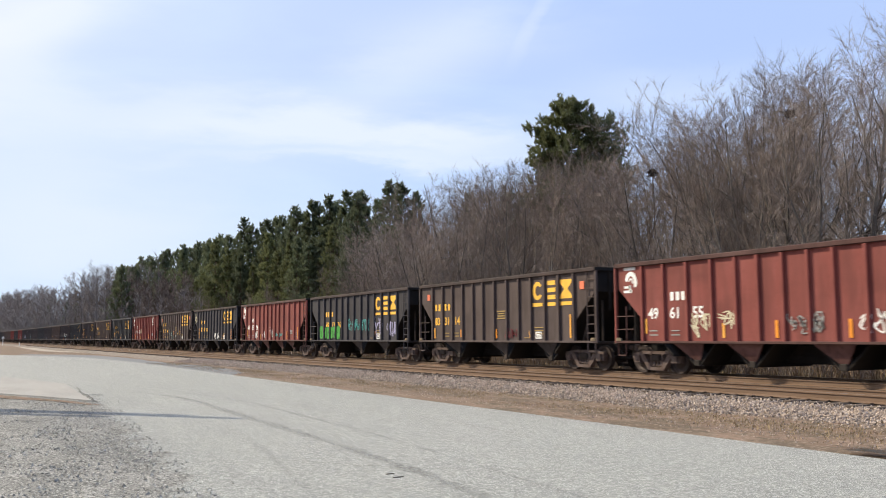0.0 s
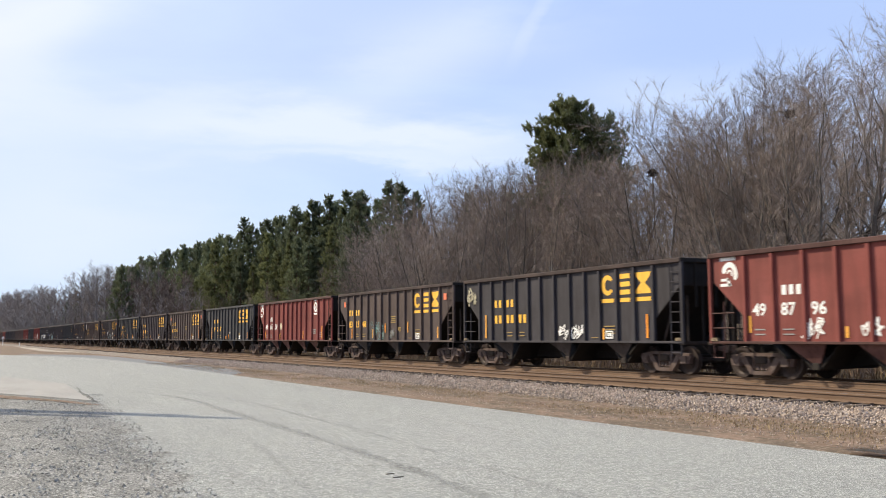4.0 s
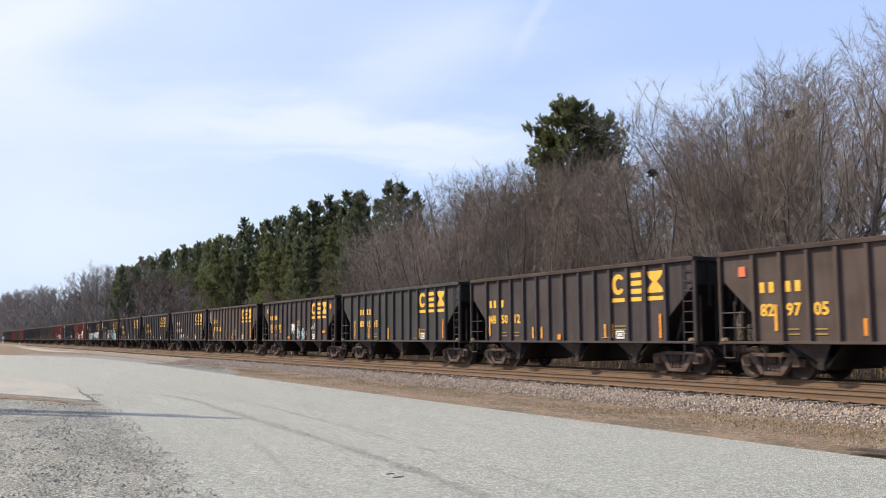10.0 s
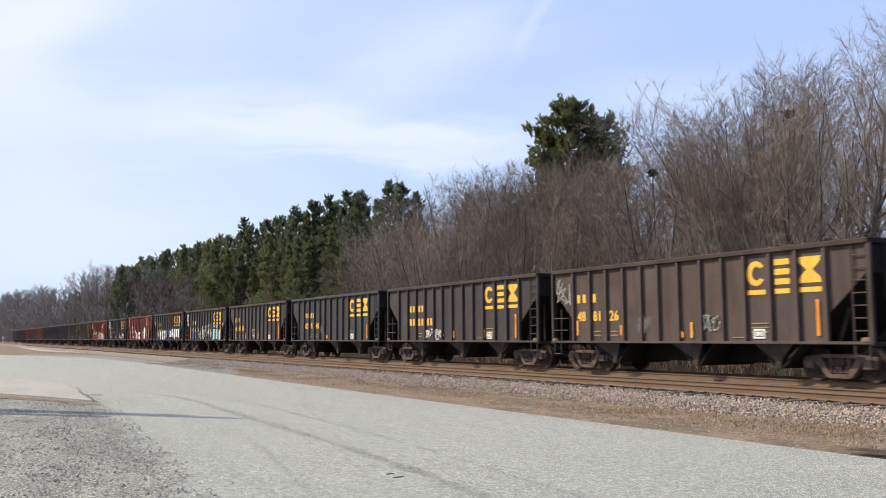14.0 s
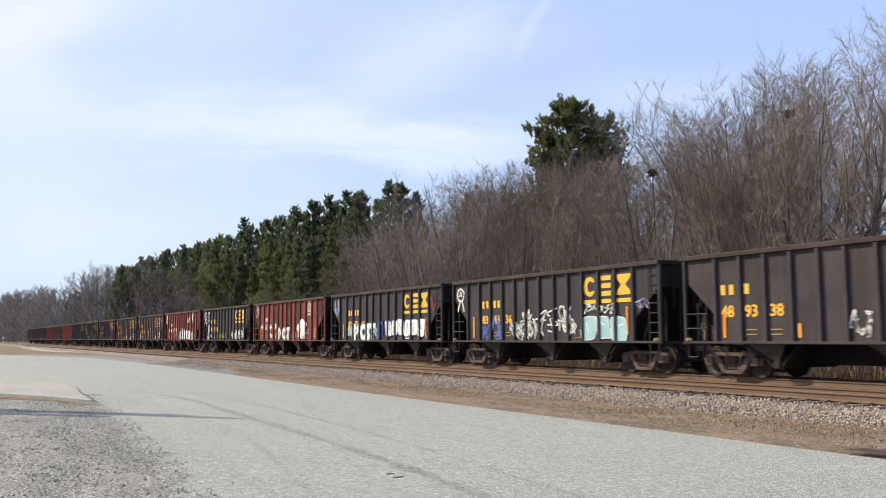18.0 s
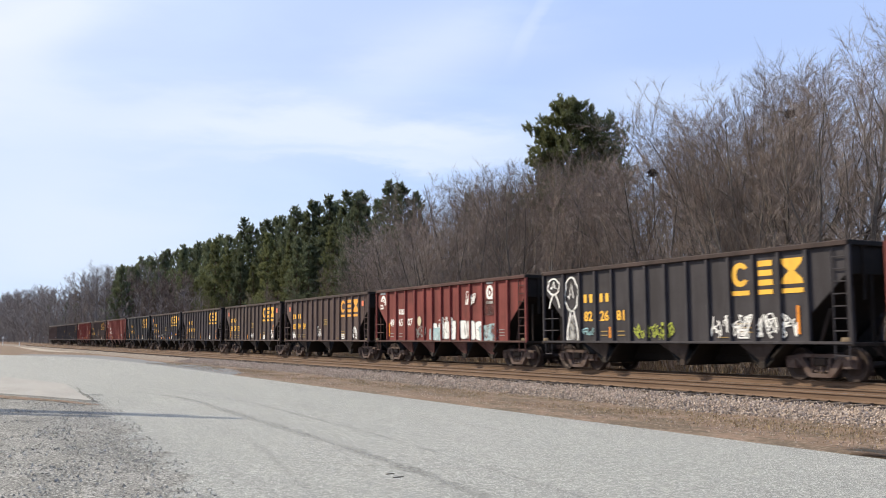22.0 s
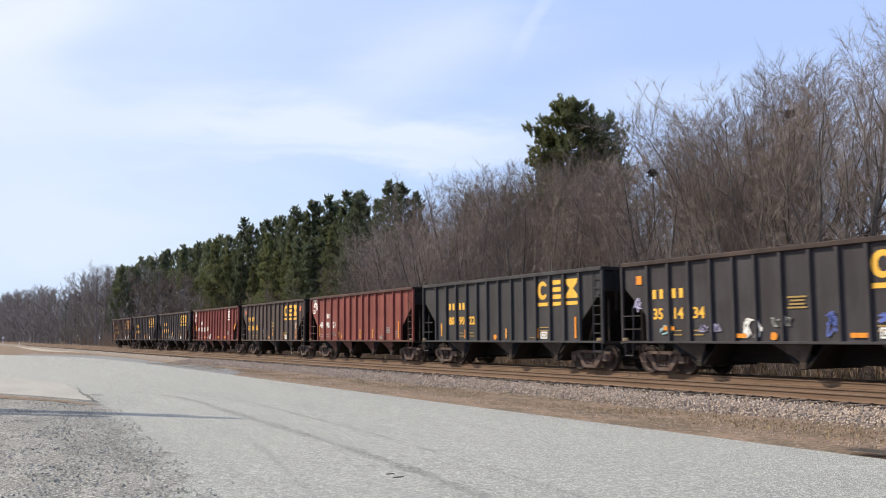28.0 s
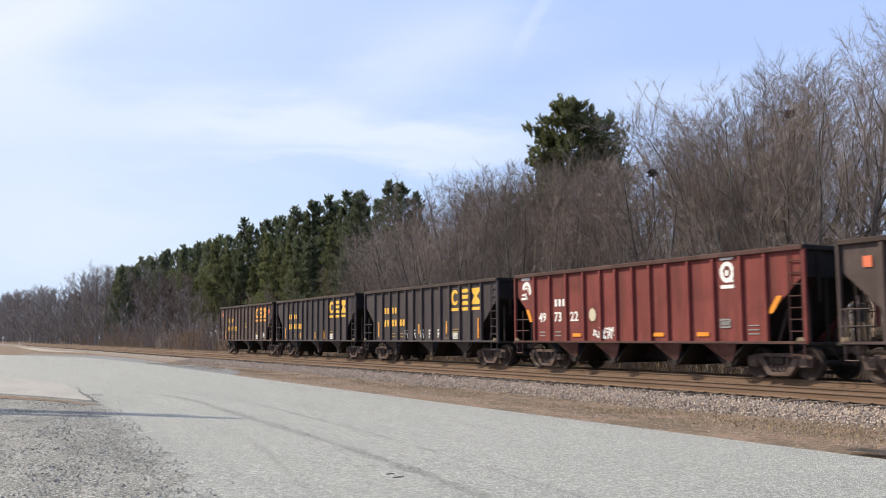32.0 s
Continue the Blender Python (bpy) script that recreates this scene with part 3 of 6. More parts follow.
    # fine cracks in the old surface
    for row, seed in (([(-13.2, 4.15), (-12.2, 4.7), (-11.3, 5.3), (-10.4, 6.3), (-9.8, 7.4)], 1), ([(-24, 8.6), (-21, 9.0), (-17.5, 9.3), (-13.5, 9.2)], 2)):
        r2 = random.Random(seed)
        line = smooth_line([(*p, 0) for p in row], 7)
        verts, faces = [], []
        for k, p in enumerate(line):
            x, y, w = p.x + r2.uniform(-0.03, 0.03), p.y + r2.uniform(-0.03, 0.03), r2.uniform(0.004, 0.009)
            verts += [(x, y - w, ROAD_Z + 0.005), (x, y + w, ROAD_Z + 0.005)]
            if k:
                faces.append((2 * k - 2, 2 * k, 2 * k + 1, 2 * k - 1))
        put("crack", mesh_of("crack", verts, faces, PATCH_DIRT), road, label="fine dark crack")


def build_road_bits():
    rng = random.Random(3)
    for x, y, l in ((-10.6, 5.15, 0.12), (-10.3, 5.12, 0.15)):
        bm = bmesh.new()
        box(bm, x - 0.009, x + 0.009, y - l / 2, y + l / 2, ROAD_Z - 0.01, ROAD_Z + 0.012, 0.004)
        tagged(part("tar_scrap", bm, PATCH_DIRT, None), "small dark scrap of tar on the road", "scrap", "tar scraps")


def rail_profile():
    return [(-0.07, -0.18), (0.07, -0.18), (0.07, -0.165), (0.012, -0.14), (0.01, -0.045), (0.036, -0.035), (0.036, -0.006), (0.028, 0.0), (-0.028, 0.0), (-0.036, -0.006), (-0.036, -0.035), (-0.01, -0.045), (-0.012, -0.14), (-0.07, -0.165)]


def build_tracks():
    # the ballast bed under both tracks: a low bank with sloping shoulders
    section = [(15.1, -0.5), (15.9, -0.4), (16.8, -0.26), (17.1, -0.215), (20.4, -0.2), (24.3, -0.2), (25.7, -0.5)]
    xs = [-2200, -900, -500, -300] + list(range(-200, 41, 2)) + [200]
    for name, rows, mat, label in (("ballast_shoulder", section[:4], SHOULDER, "pale grey crushed stone ballast shoulder"), ("ballast_bed", section[3:], BALLAST, "rust-stained brown ballast between the rails")):
        verts, faces = [], []
        for i, x in enumerate(xs):
            for y, z in rows:
                verts.append((x, y + 0.1 * math.sin(x * 0.5 + y) * (y < 16.4), z + 0.02 * math.sin(x * 1.7 + y * 3) * (y < 16.4)))
        n = len(rows)
        for i in range(len(xs) - 1):
            for j in range(n - 1):
                faces.append((i * n + j, (i + 1) * n + j, (i + 1) * n + j + 1, i * n + j + 1))
        tagged(new(name, mesh_of(name, verts, faces, mat)), label, "ballast", kind="structure")
    prof = rail_profile()
    tie_bm = bmesh.new()
    box(tie_bm, -0.115, 0.115, -1.36, 1.36, -0.17, 0.0, 0.012)
    tie_me = mesh_bm("tie", tie_bm, TIE)
    plate_bm = bmesh.new()
    box(plate_bm, -0.1, 0.1, -0.17, 0.17, 0.0, 0.02, 0.004)
    plate_me = mesh_bm("tie_plate", plate_bm, RAIL)
    for yc, label in ((NEAR_TRACK_Y, "empty rusty railway track on brown ballast"), (TRACK_Y, "railway track under the moving coal train")):
        track = tagged(new("railway_track"), label, "track", kind="structure")
        for off in (-0.755, 0.755):
            verts, faces = [], []
            for x in (-2200, -600, -200, -60, 60, 200):
                verts += [(x, yc + off + y, z) for y, z in prof]
            n = len(prof)
            for i in range(5):
                for k in range(n):
                    faces.append((i * n + k, (i + 1) * n + k, (i + 1) * n + (k + 1) % n, i * n + (k + 1) % n))
            me = mesh_of("rail", verts, faces, RAIL)
            me.materials.append(RAILHEAD)
            for i, poly in enumerate(me.polygons):
                if i % n in (7,):
                    poly.material_index = 1
            put("rail", me, track)
        verts, faces = [], []
        rng = random.Random(5)
        for k in range(400):
            x = -4 - 0.53 * k
            m = Matrix.Translation((x, yc + rng.uniform(-0.12, 0.12), -0.18 + rng.uniform(-0.025, 0.002))) @ Matrix.Rotation(rng.uniform(-0.02, 0.02), 4, "Z")
            if k < 110:
                put("tie", tie_me, track, m)
                for off in (-0.755, 0.755):
                    if yc == NEAR_TRACK_Y:
                        put("tie_plate", plate_me, track, Matrix.Translation((x, yc + off, -0.178)))
            else:
                b = len(verts)
                verts += [m @ v.co for v in tie_me.vertices]
                faces += [tuple(b + i for i in p.vertices) for p in tie_me.polygons]
        tagged(put("far_ties", mesh_of("far_ties", verts, faces, TIE), track), kind="stuff")


def scatter_stones():
    rng = random.Random(11)
    shape = [Vector(v) for v in ((1, 0, 0), (-0.9, 0.2, 0), (0.1, 1, 0), (0, -0.95, 0.1), (0.1, 0, 0.8), (0, 0.1, -0.7))]
    tri = [(0, 2, 4), (2, 1, 4), (1, 3, 4), (3, 0, 4), (2, 0, 5), (1, 2, 5), (3, 1, 5), (0, 3, 5)]

    def pile(name, spots, mat, label, category):
        verts, faces = [], []
        for x, y, z, s in spots:
            q = Euler((rng.uniform(0, 6), rng.uniform(0, 6), rng.uniform(0, 6))).to_matrix()
            k = Vector((rng.uniform(0.7, 1.3), rng.uniform(0.6, 1.1), rng.uniform(0.5, 1.0))) * s
            b = len(verts)
            verts += [Vector((x, y, z)) + q @ Vector((v.x * k.x, v.y * k.y, v.z * k.z)) for v in shape]
            faces += [(b + i, b + j, b + l) for i, j, l in tri]
        tagged(new(name, mesh_of(name, verts, faces, mat)), label, category, kind="stuff")

    spots = []
    for _ in range(30000):
        x = -6 - 62 * rng.random() ** 1.5
        y = rng.triangular(15.05, 17.12, 16.4)
        z = -0.46 if y < 15.1 else (-0.48 + (y - 15.1) / 2.0 * 0.27)
        spots.append((x, y, z + rng.uniform(0, 0.03), rng.uniform(0.022, 0.05)))
    for _ in range(4500):
        spots.append((-6 - 60 * rng.random() ** 1.4, rng.uniform(12.3, 15.2), GROUND_Z + 0.02, rng.uniform(0.008, 0.026)))
    pile("ballast_stones", spots, STONE, "loose pale grey and pinkish crushed stones", "ballast")
    spots = []
    while len(spots) < 13000:
        x = -4.5 - 26 * rng.random() ** 1.25
        edge = 3.55 - (x + 21.5) * 0.09
        y = edge + 0.3 - abs(rng.gauss(0, 2.0))
        thick = noise.noise(Vector((x * 0.55, y * 0.9, 2))) + 0.7 * math.exp(-((y - edge + 0.5) / 0.55) ** 2)
        if thick < rng.uniform(-0.2, 0.6):
            continue
        spots.append((x, y, ROAD_Z - 0.002, min(0.034, 0.007 + rng.expovariate(150))))
    for _ in range(1200):
        x = rng.uniform(-28, -5)
        spots.append((x, 3.7 - (x + 21.5) * 0.09 + rng.gauss(0, 0.45), ROAD_Z + 0.002, rng.uniform(0.006, 0.014)))
    pile("loose_pebbles", spots, PEBBLE, "loose grey gravel stones beside the road", "gravel")


def build_dry_grass():
    rng = random.Random(21)
    verts, faces = [], []
    for _ in range(9000):
        if rng.random() < 0.75:
            x, y = -6 - 60 * rng.random() ** 1.4, rng.triangular(12.5, 15.4, 14.4)
            if noise.noise(Vector((x * 0.35, y * 0.9, 7))) < -0.08:
                continue
            z, h = GROUND_Z + 0.02, rng.uniform(0.015, 0.06)
        else:
            x, y = -12 - 180 * rng.random() ** 1.3, rng.uniform(25.6, 29)
            z, h = GROUND_Z, rng.uniform(0.2, 0.7)
        for _ in range(3):
            a, w = rng.uniform(0, 6.28), 0.006 + h * 0.03
            dx, dy = math.cos(a), math.sin(a)
            b = len(verts)
            px, py = x + rng.uniform(-0.08, 0.08), y + rng.uniform(-0.08, 0.08)
            verts += [(px - dy * w, py + dx * w, z), (px + dy * w, py - dx * w, z), (px + dx * h * 0.5, py + dy * h * 0.5, z + h)]
            faces.append((b, b + 1, b + 2))
    tagged(new("dry_grass", mesh_of("dry_grass", verts, faces, DRY_GRASS)), "sparse dead straw-coloured grass beside the ballast", "grass", kind="stuff")


build_ground()
build_tracks()
scatter_stones()
build_dry_grass()
build_road_bits()


# ---- the train ----
SHEET_Y, RIB_Y, TOP_Z, SILL_Z = 1.52, 1.62, 3.8, 1.02
WHEEL_R, TRUCK_IN = 0.457, 1.42
RIBS = {"three": [1.29, 2.28, 3.2, 4.13, 5.05, 5.88, 6.82, 7.8, 8.7, 9.58, 10.53, 11.45, 12.4],
        "four": [1.36, 2.4, 3.46, 4.52, 5.5, 6.34, 7.24, 8.1, 8.92, 9.9, 10.97, 12.06, 12.98]}
BODY = {"three": 13.74, "four": 14.34}
CHUTES = {"three": [(2.4, 3.25, 3.8), (6.35, 7.2, 7.75), (9.8, 10.45, 11.2)],
          "four": [(2.7, 3.5, 4.05), (5.0, 5.75, 6.4), (8.1, 8.85, 9.45), (10.35, 11.2, 11.75)]}


def truck_meshes():
    bm = bmesh.new()
    # cast side frame: slim arched top member, pedestals over the axles, sloping columns, a spring seat
    top = [(-1.18, 0.56), (-1.13, 0.68), (-0.82, 0.71), (-0.6, 0.75), (0.6, 0.75), (0.82, 0.71), (1.13, 0.68), (1.18, 0.56), (1.12, 0.36), (0.76, 0.34), (0.72, 0.55), (0.6, 0.65), (-0.6, 0.65), (-0.72, 0.55), (-0.76, 0.34), (-1.12, 0.36)]
    prism(bm, top, -0.07, 0.09)
    for s in (-1, 1):
        prism(bm, [(s * 0.76, 0.58), (s * 0.58, 0.66), (s * 0.24, 0.2), (s * 0.38, 0.11)], -0.11, 0.08)
        prism(bm, [(s * 0.32, 0.65), (s * 0.25, 0.65), (s * 0.25, 0.2), (s * 0.32, 0.2)], -0.07, 0.07)
        prism(bm, [(s * 0.78, 0.6), (s * 1.0, 0.6), (s * 1.04, 0.38), (s * 0.76, 0.36)], -0.14, 0.1)
    prism(bm, [(-0.4, 0.21), (0.4, 0.21), (0.34, 0.1), (-0.34, 0.1)], -0.11, 0.1)
    frame_me = mesh_bm("side_frame", bm, TRUCK)
    # one coil spring as a stack of rings turned from a single outline
    bm = bmesh.new()
    rod(bm, (0, 0, 0.25), (0, 0, 0.6), 0.07, 8)
    for turn in range(1, 5):
        got = bmesh.ops.bisect_plane(bm, geom=bm.verts[:] + bm.edges[:] + bm.faces[:], plane_co=(0, 0, 0.25 + turn * 0.07), plane_no=(0, 0.1, 1))
    for v in bm.verts:
        if 0.27 < v.co.z < 0.58:
            v.co.x *= 0.72
            v.co.y *= 0.72
    spring_me = mesh_bm("spring", bm, TRUCK)
    bm = bmesh.new()
    box(bm, -0.2, 0.2, -1.12, 1.12, 0.42, 0.64, 0.03)
    box(bm, -0.3, 0.3, -0.4, 0.4, 0.6, 0.78, 0.03)
    bolster_me = mesh_bm("bolster", bm, STEEL)
    bm = bmesh.new()
    for s in (-1, 1):
        prof = [(0.1, -0.1), (0.13, -0.07), (0.3, -0.03), (0.37, -0.06), (0.457, -0.065), (0.462, 0.045), (0.485, 0.055), (0.485, 0.085), (0.37, 0.085), (0.3, 0.03), (0.13, 0.07), (0.1, 0.1)]
        lathe(bm, [(r, -s * y) for r, y in prof], s * 0.79, 22)
        # two dark marks on each plate let the turning show
        for a in (0.6, 3.9):
            c = Vector((math.cos(a) * 0.24, s * 0.835, math.sin(a) * 0.24))
            box(bm, c.x - 0.04, c.x + 0.04, min(c.y, c.y + s * 0.02), max(c.y, c.y + s * 0.02), c.z - 0.04, c.z + 0.04)
    lathe(bm, [(0.08, -1.02), (0.09, -1.0), (0.09, 1.0), (0.08, 1.02)], 0.0, 10)
    wheel_me = mesh_bm("wheelset", bm, WHEEL)
    bm = bmesh.new()
    rod(bm, (0, -1.1, 0.53), (0, -0.98, 0.53), 0.12, 10)
    cap_me = mesh_bm("bearing_cap", bm, TRUCK)
    return frame_me, spring_me, bolster_me, wheel_me, cap_me


TRUCK_MESHES = truck_meshes()
WHEELSETS = {-1: [], 1: []}


def add_truck(car, x):
    frame_me, spring_me, bolster_me, wheel_me, cap_me = TRUCK_MESHES
    truck = put("truck", bolster_me, car, Matrix.Translation((x, 0, 0)))
    for s in (-1, 1):
        put("side_frame", frame_me, truck, Matrix.Translation((0, s * 0.98, 0)) @ Matrix.Rotation(0 if s < 0 else math.pi, 4, "Z"))
        for k in (-0.17, 0.0, 0.17):
            put("spring", spring_me, truck, Matrix.Translation((k, s * 0.98, 0)))
    for s in (-1, 1):
        put("wheelset", wheel_me, truck, Matrix.Translation((s * 0.889, 0, WHEEL_R)))
        put("bearing_cap", cap_me, truck, Matrix.Translation((s * 0.889, 0, -0.07)))
    return truck


def side_outline(length):
    """The side sheet in x and z from the rear end: cut away at both lower corners above the trucks."""
    return [(0.1, 3.72), (0.1, 2.92), (1.29, 1.82), (1.29, 1.08), (length - 1.34, 1.08), (length - 1.34, 1.82), (length - 0.1, 2.92), (length - 0.1, 3.72)]


def build_hopper(kind, coat):
    """One open coal hopper, its origin between the rails at the height of the rail head, x forward."""
    length = BODY[kind]
    half = length / 2
    car = new("hopper_car")
    PAINTED = []

    def painted(name, bm, label=""):
        ob = part(name, bm, coat, car, label)
        PAINTED.append(ob)
        return ob

    rib_bm = bmesh.new()
    box(rib_bm, -0.055, 0.055, -(RIB_Y - SHEET_Y), 0.02, 1.06, 3.64, 0.012)
    rib_me = mesh_bm("rib", rib_bm, coat)
    for s in (-1, 1):
        bm = bmesh.new()
        prism(bm, [(x - half, z) for x, z in side_outline(length)], s * SHEET_Y, s * (SHEET_Y - 0.02))
        painted("side_sheet", bm)
        bm = bmesh.new()
        box(bm, -half, half, min(s * (RIB_Y + 0.015), s * 1.46), max(s * (RIB_Y + 0.015), s * 1.46), 3.65, TOP_Z, 0.02)
        painted("top_chord", bm)
        bm = bmesh.new()
        box(bm, -half, half, min(s * (RIB_Y + 0.005), s * 1.44), max(s * (RIB_Y + 0.005), s * 1.44), SILL_Z, 1.1, 0.012)
        painted("side_sill", bm)
        for x in RIBS[kind]:
            PAINTED.append(put("rib", rib_me, car, Matrix.Translation((x - half, s * SHEET_Y, 0)) @ Matrix.Rotation(0 if s < 0 else math.pi, 4, "Z")))
        for e in (-1, 1):
            bm = bmesh.new()
            box(bm, e * half - 0.05, e * half + 0.05, s * 1.56 - 0.05, s * 1.56 + 0.05, SILL_Z, 3.7, 0.012)
            painted("corner_post", bm)
            # ladder on the leading corner, grab irons on the trailing one
            bm = bmesh.new()
            y = s * 1.58
            if e * -s > 0:
                for x in (half - 0.08, half - 0.52):
                    rod(bm, (e * x, y, 0.62), (e * x, y, 3.6), 0.026, 5)
                for k in range(9):
                    z = 0.72 + 0.33 * k
                    rod(bm, (e * (half - 0.08), y, z), (e * (half - 0.52), y, z), 0.02, 5)
                painted("ladder", bm)
            else:
                for z in (1.5, 1.95):
                    rod(bm, (e * (half - 0.05), y, z), (e * (half - 0.95), y, z), 0.02, 5)
                rod(bm, (e * (half - 0.55), y, 1.08), (e * (half - 0.55), y, 2.3), 0.03, 5)
                rod(bm, (e * (half - 0.1), y, 0.6), (e * (half - 0.1), y, 1.02), 0.022, 5)
                rod(bm, (e * (half - 0.5), y, 0.6), (e * (half - 0.5), y, 1.02), 0.022, 5)
                rod(bm, (e * (half - 0.1), y, 0.6), (e * (half - 0.5), y, 0.6), 0.022, 5)
                painted("grab_iron", bm)
            bm = bmesh.new()
            x = e * (half - 0.16)
            prism(bm, [(x - 0.14, 1.1), (x - 0.1, 1.21), (x + 0.1, 1.21), (x + 0.14, 1.1)], min(s * 1.56, s * 1.64), max(s * 1.56, s * 1.64))
            rod(bm, (x, s * 1.6, 1.15), (x, s * 1.66, 1.15), 0.035, 6)
            part("jacking_pad", bm, WORN_PAD, car, "pale worn steel pad")
            # truck-side brace inside the open corner
            bm = bmesh.new()
            rod(bm, (e * (half - 1.25), s * 1.2, 1.1), (e * (half - 0.9), s * 1.2, 2.0), 0.05, 5)
            rod(bm, (e * (half - 0.35), s * 1.0, 1.1), (e * (half - 0.35), s * 1.0, 2.6), 0.05, 5)
            part("brace", bm, STEEL, car)
    for e in (-1, 1):
        bm = bmesh.new()
        box(bm, e * half - 0.05, e * half + 0.05, -1.62, 1.62, 3.652, 3.798, 0.02)
        part("end_chord", bm, SHADED_COAL, car)
        bm = bmesh.new()
        x0, x1 = half - 0.06, half - 0.09
        box(bm, min(e * x0, e * x1), max(e * x0, e * x1), -1.5, 1.5, 2.9, 3.66)
        for y in (-0.9, 0.0, 0.9):
            box(bm, min(e * (half - 0.07), e * (half + 0.0)), max(e * (half - 0.07), e * (half + 0.0)), y - 0.05, y + 0.05, 2.2, 3.66, 0.01)
        part("end_panel", bm, SHADED_COAL, car, "end panel blackened by coal, with its shade in the colour")
        bm = bmesh.new()
        prism(bm, [(e * (half - 0.1), 2.95), (e * (half - 0.1), 2.89), (e * (half - 2.7), 0.6), (e * (half - 2.7), 0.68)], -1.5, 1.5)
        part("slope_sheet", bm, SHADED_COAL, car, "slope sheet blackened by coal, with its shade in the colour")
        bm = bmesh.new()
        box(bm, e * half - 0.14, e * half + 0.06, -1.6, 1.6, 0.98, 1.08, 0.015)
        box(bm, e * half - 0.1, e * half + 0.02, -0.45, 0.45, 0.72, 1.0, 0.02)
        part("end_sill", bm, STEEL, car)
        bm = bmesh.new()
        box(bm, min(e * half, e * (half + 0.5)), max(e * half, e * (half + 0.5)), -0.09, 0.09, 0.76, 0.92, 0.02)
        box(bm, min(e * (half + 0.36), e * (half + 0.56)), max(e * (half + 0.36), e * (half + 0.56)), -0.15, 0.13, 0.7, 0.98, 0.04)
        part("coupler", bm, TRUCK, car)
        bm = bmesh.new()
        rod(bm, (e * (half + 0.03), -0.75, 0.95), (e * (half + 0.4), -0.5, 0.45), 0.025, 5)
        rod(bm, (e * (half + 0.4), -0.5, 0.45), (e * (half + 0.54), -0.3, 0.5), 0.025, 5)
        part("air_hose", bm, STEEL, car)
        for y in (-0.6, 0.6):
            bm = bmesh.new()
            rod(bm, (e * (half - 0.06), y, 1.05), (e * (half - 0.06), y, 2.9), 0.05, 6)
            part("end_post", bm, SHADED_COAL, car)
    bm = bmesh.new()
    rod(bm, (half - 0.02, 0.75, 1.9), (half + 0.04, 0.75, 1.9), 0.28, 12)
    part("brake_wheel", bm, STEEL, car)
    bm = bmesh.new()
    rod(bm, (-half + 0.4, -0.55, 1.3), (-half + 1.1, -0.55, 1.3), 0.2, 10)
    part("air_reservoir", bm, STEEL, car)
    bm = bmesh.new()
    box(bm, -half + 0.2, half - 0.2, -0.17, 0.17, 0.66, 0.98, 0.02)
    box(bm, -half + 2.6, half - 2.6, -0.12, 0.12, 0.42, 0.7, 0.02)
    part("centre_sill", bm, SHADED_COAL, car)
    # discharge chutes: side plates with sloping sheets between them, and the doors at the foot
    for a0, apex, a1 in CHUTES[kind]:
        for s in (-1, 1):
            bm = bmesh.new()
            foot = 0.5 if kind == "three" else 0.42
            outline = [(a0 - half, 1.03), (a1 - half, 1.03), (apex - half + 0.14, foot + 0.08), (apex - half + 0.08, foot), (apex - half - 0.08, foot), (apex - half - 0.14, foot + 0.08)]
            prism(bm, outline, s * 1.5, s * 1.47)
            # the plate leans in towards its foot
            for v in bm.verts:
                v.co.y -= s * (1.03 - v.co.z) * 0.5
            painted("chute_plate", bm)
        bm = bmesh.new()
        prism(bm, [(a0 - half - 0.5, 1.3), (a0 - half - 0.46, 1.34), (apex - half - 0.1, 0.36), (apex - half - 0.14, 0.32)], -1.22, 1.22)
        prism(bm, [(a1 - half + 0.5, 1.3), (a1 - half + 0.46, 1.34), (apex - half + 0.1, 0.36), (apex - half + 0.14, 0.32)], -1.22, 1.22)
        part("chute", bm, SHADED_COAL, car)
        bm = bmesh.new()
        rod(bm, (apex - half, -1.24, 0.38), (apex - half, 1.24, 0.38), 0.05, 6)
        box(bm, apex - half - 0.12, apex - half + 0.12, -1.27, -1.18, 0.3, 0.5, 0.02)
        part("door_latch", bm, STEEL, car)
    bm = bmesh.new()
    box(bm, -half + 2.2, half - 2.2, -0.3, 0.3, 0.98, 1.3)
    for x in ([5.1, 8.75] if kind == "three" else [4.6, 7.2, 9.9]):
        prism(bm, [(x - half - 0.75, 1.03), (x - half, 1.75), (x - half + 0.75, 1.03)], -1.48, 1.48)
    part("inner_ridge", bm, SHADED_COAL, car)
    for e in (-1, 1):
        add_truck(car, e * (half - TRUCK_IN))
    return car


# ---- lettering and sprayed marks on the sides ----
def text_mesh(body, size, mat, fat=0.012):
    cu = bpy.data.curves.new("lettering", "FONT")
    cu.body, cu.size, cu.offset, cu.resolution_u = body, size, fat, 2
    ob = new("lettering_source", cu)
    me = bpy.data.meshes.new_from_object(ob.evaluated_get(bpy.context.evaluated_depsgraph_get()))
    bpy.data.objects.remove(ob)
    bpy.data.curves.remove(cu)
    me.materials.clear()
    me.materials.append(mat)
    return me


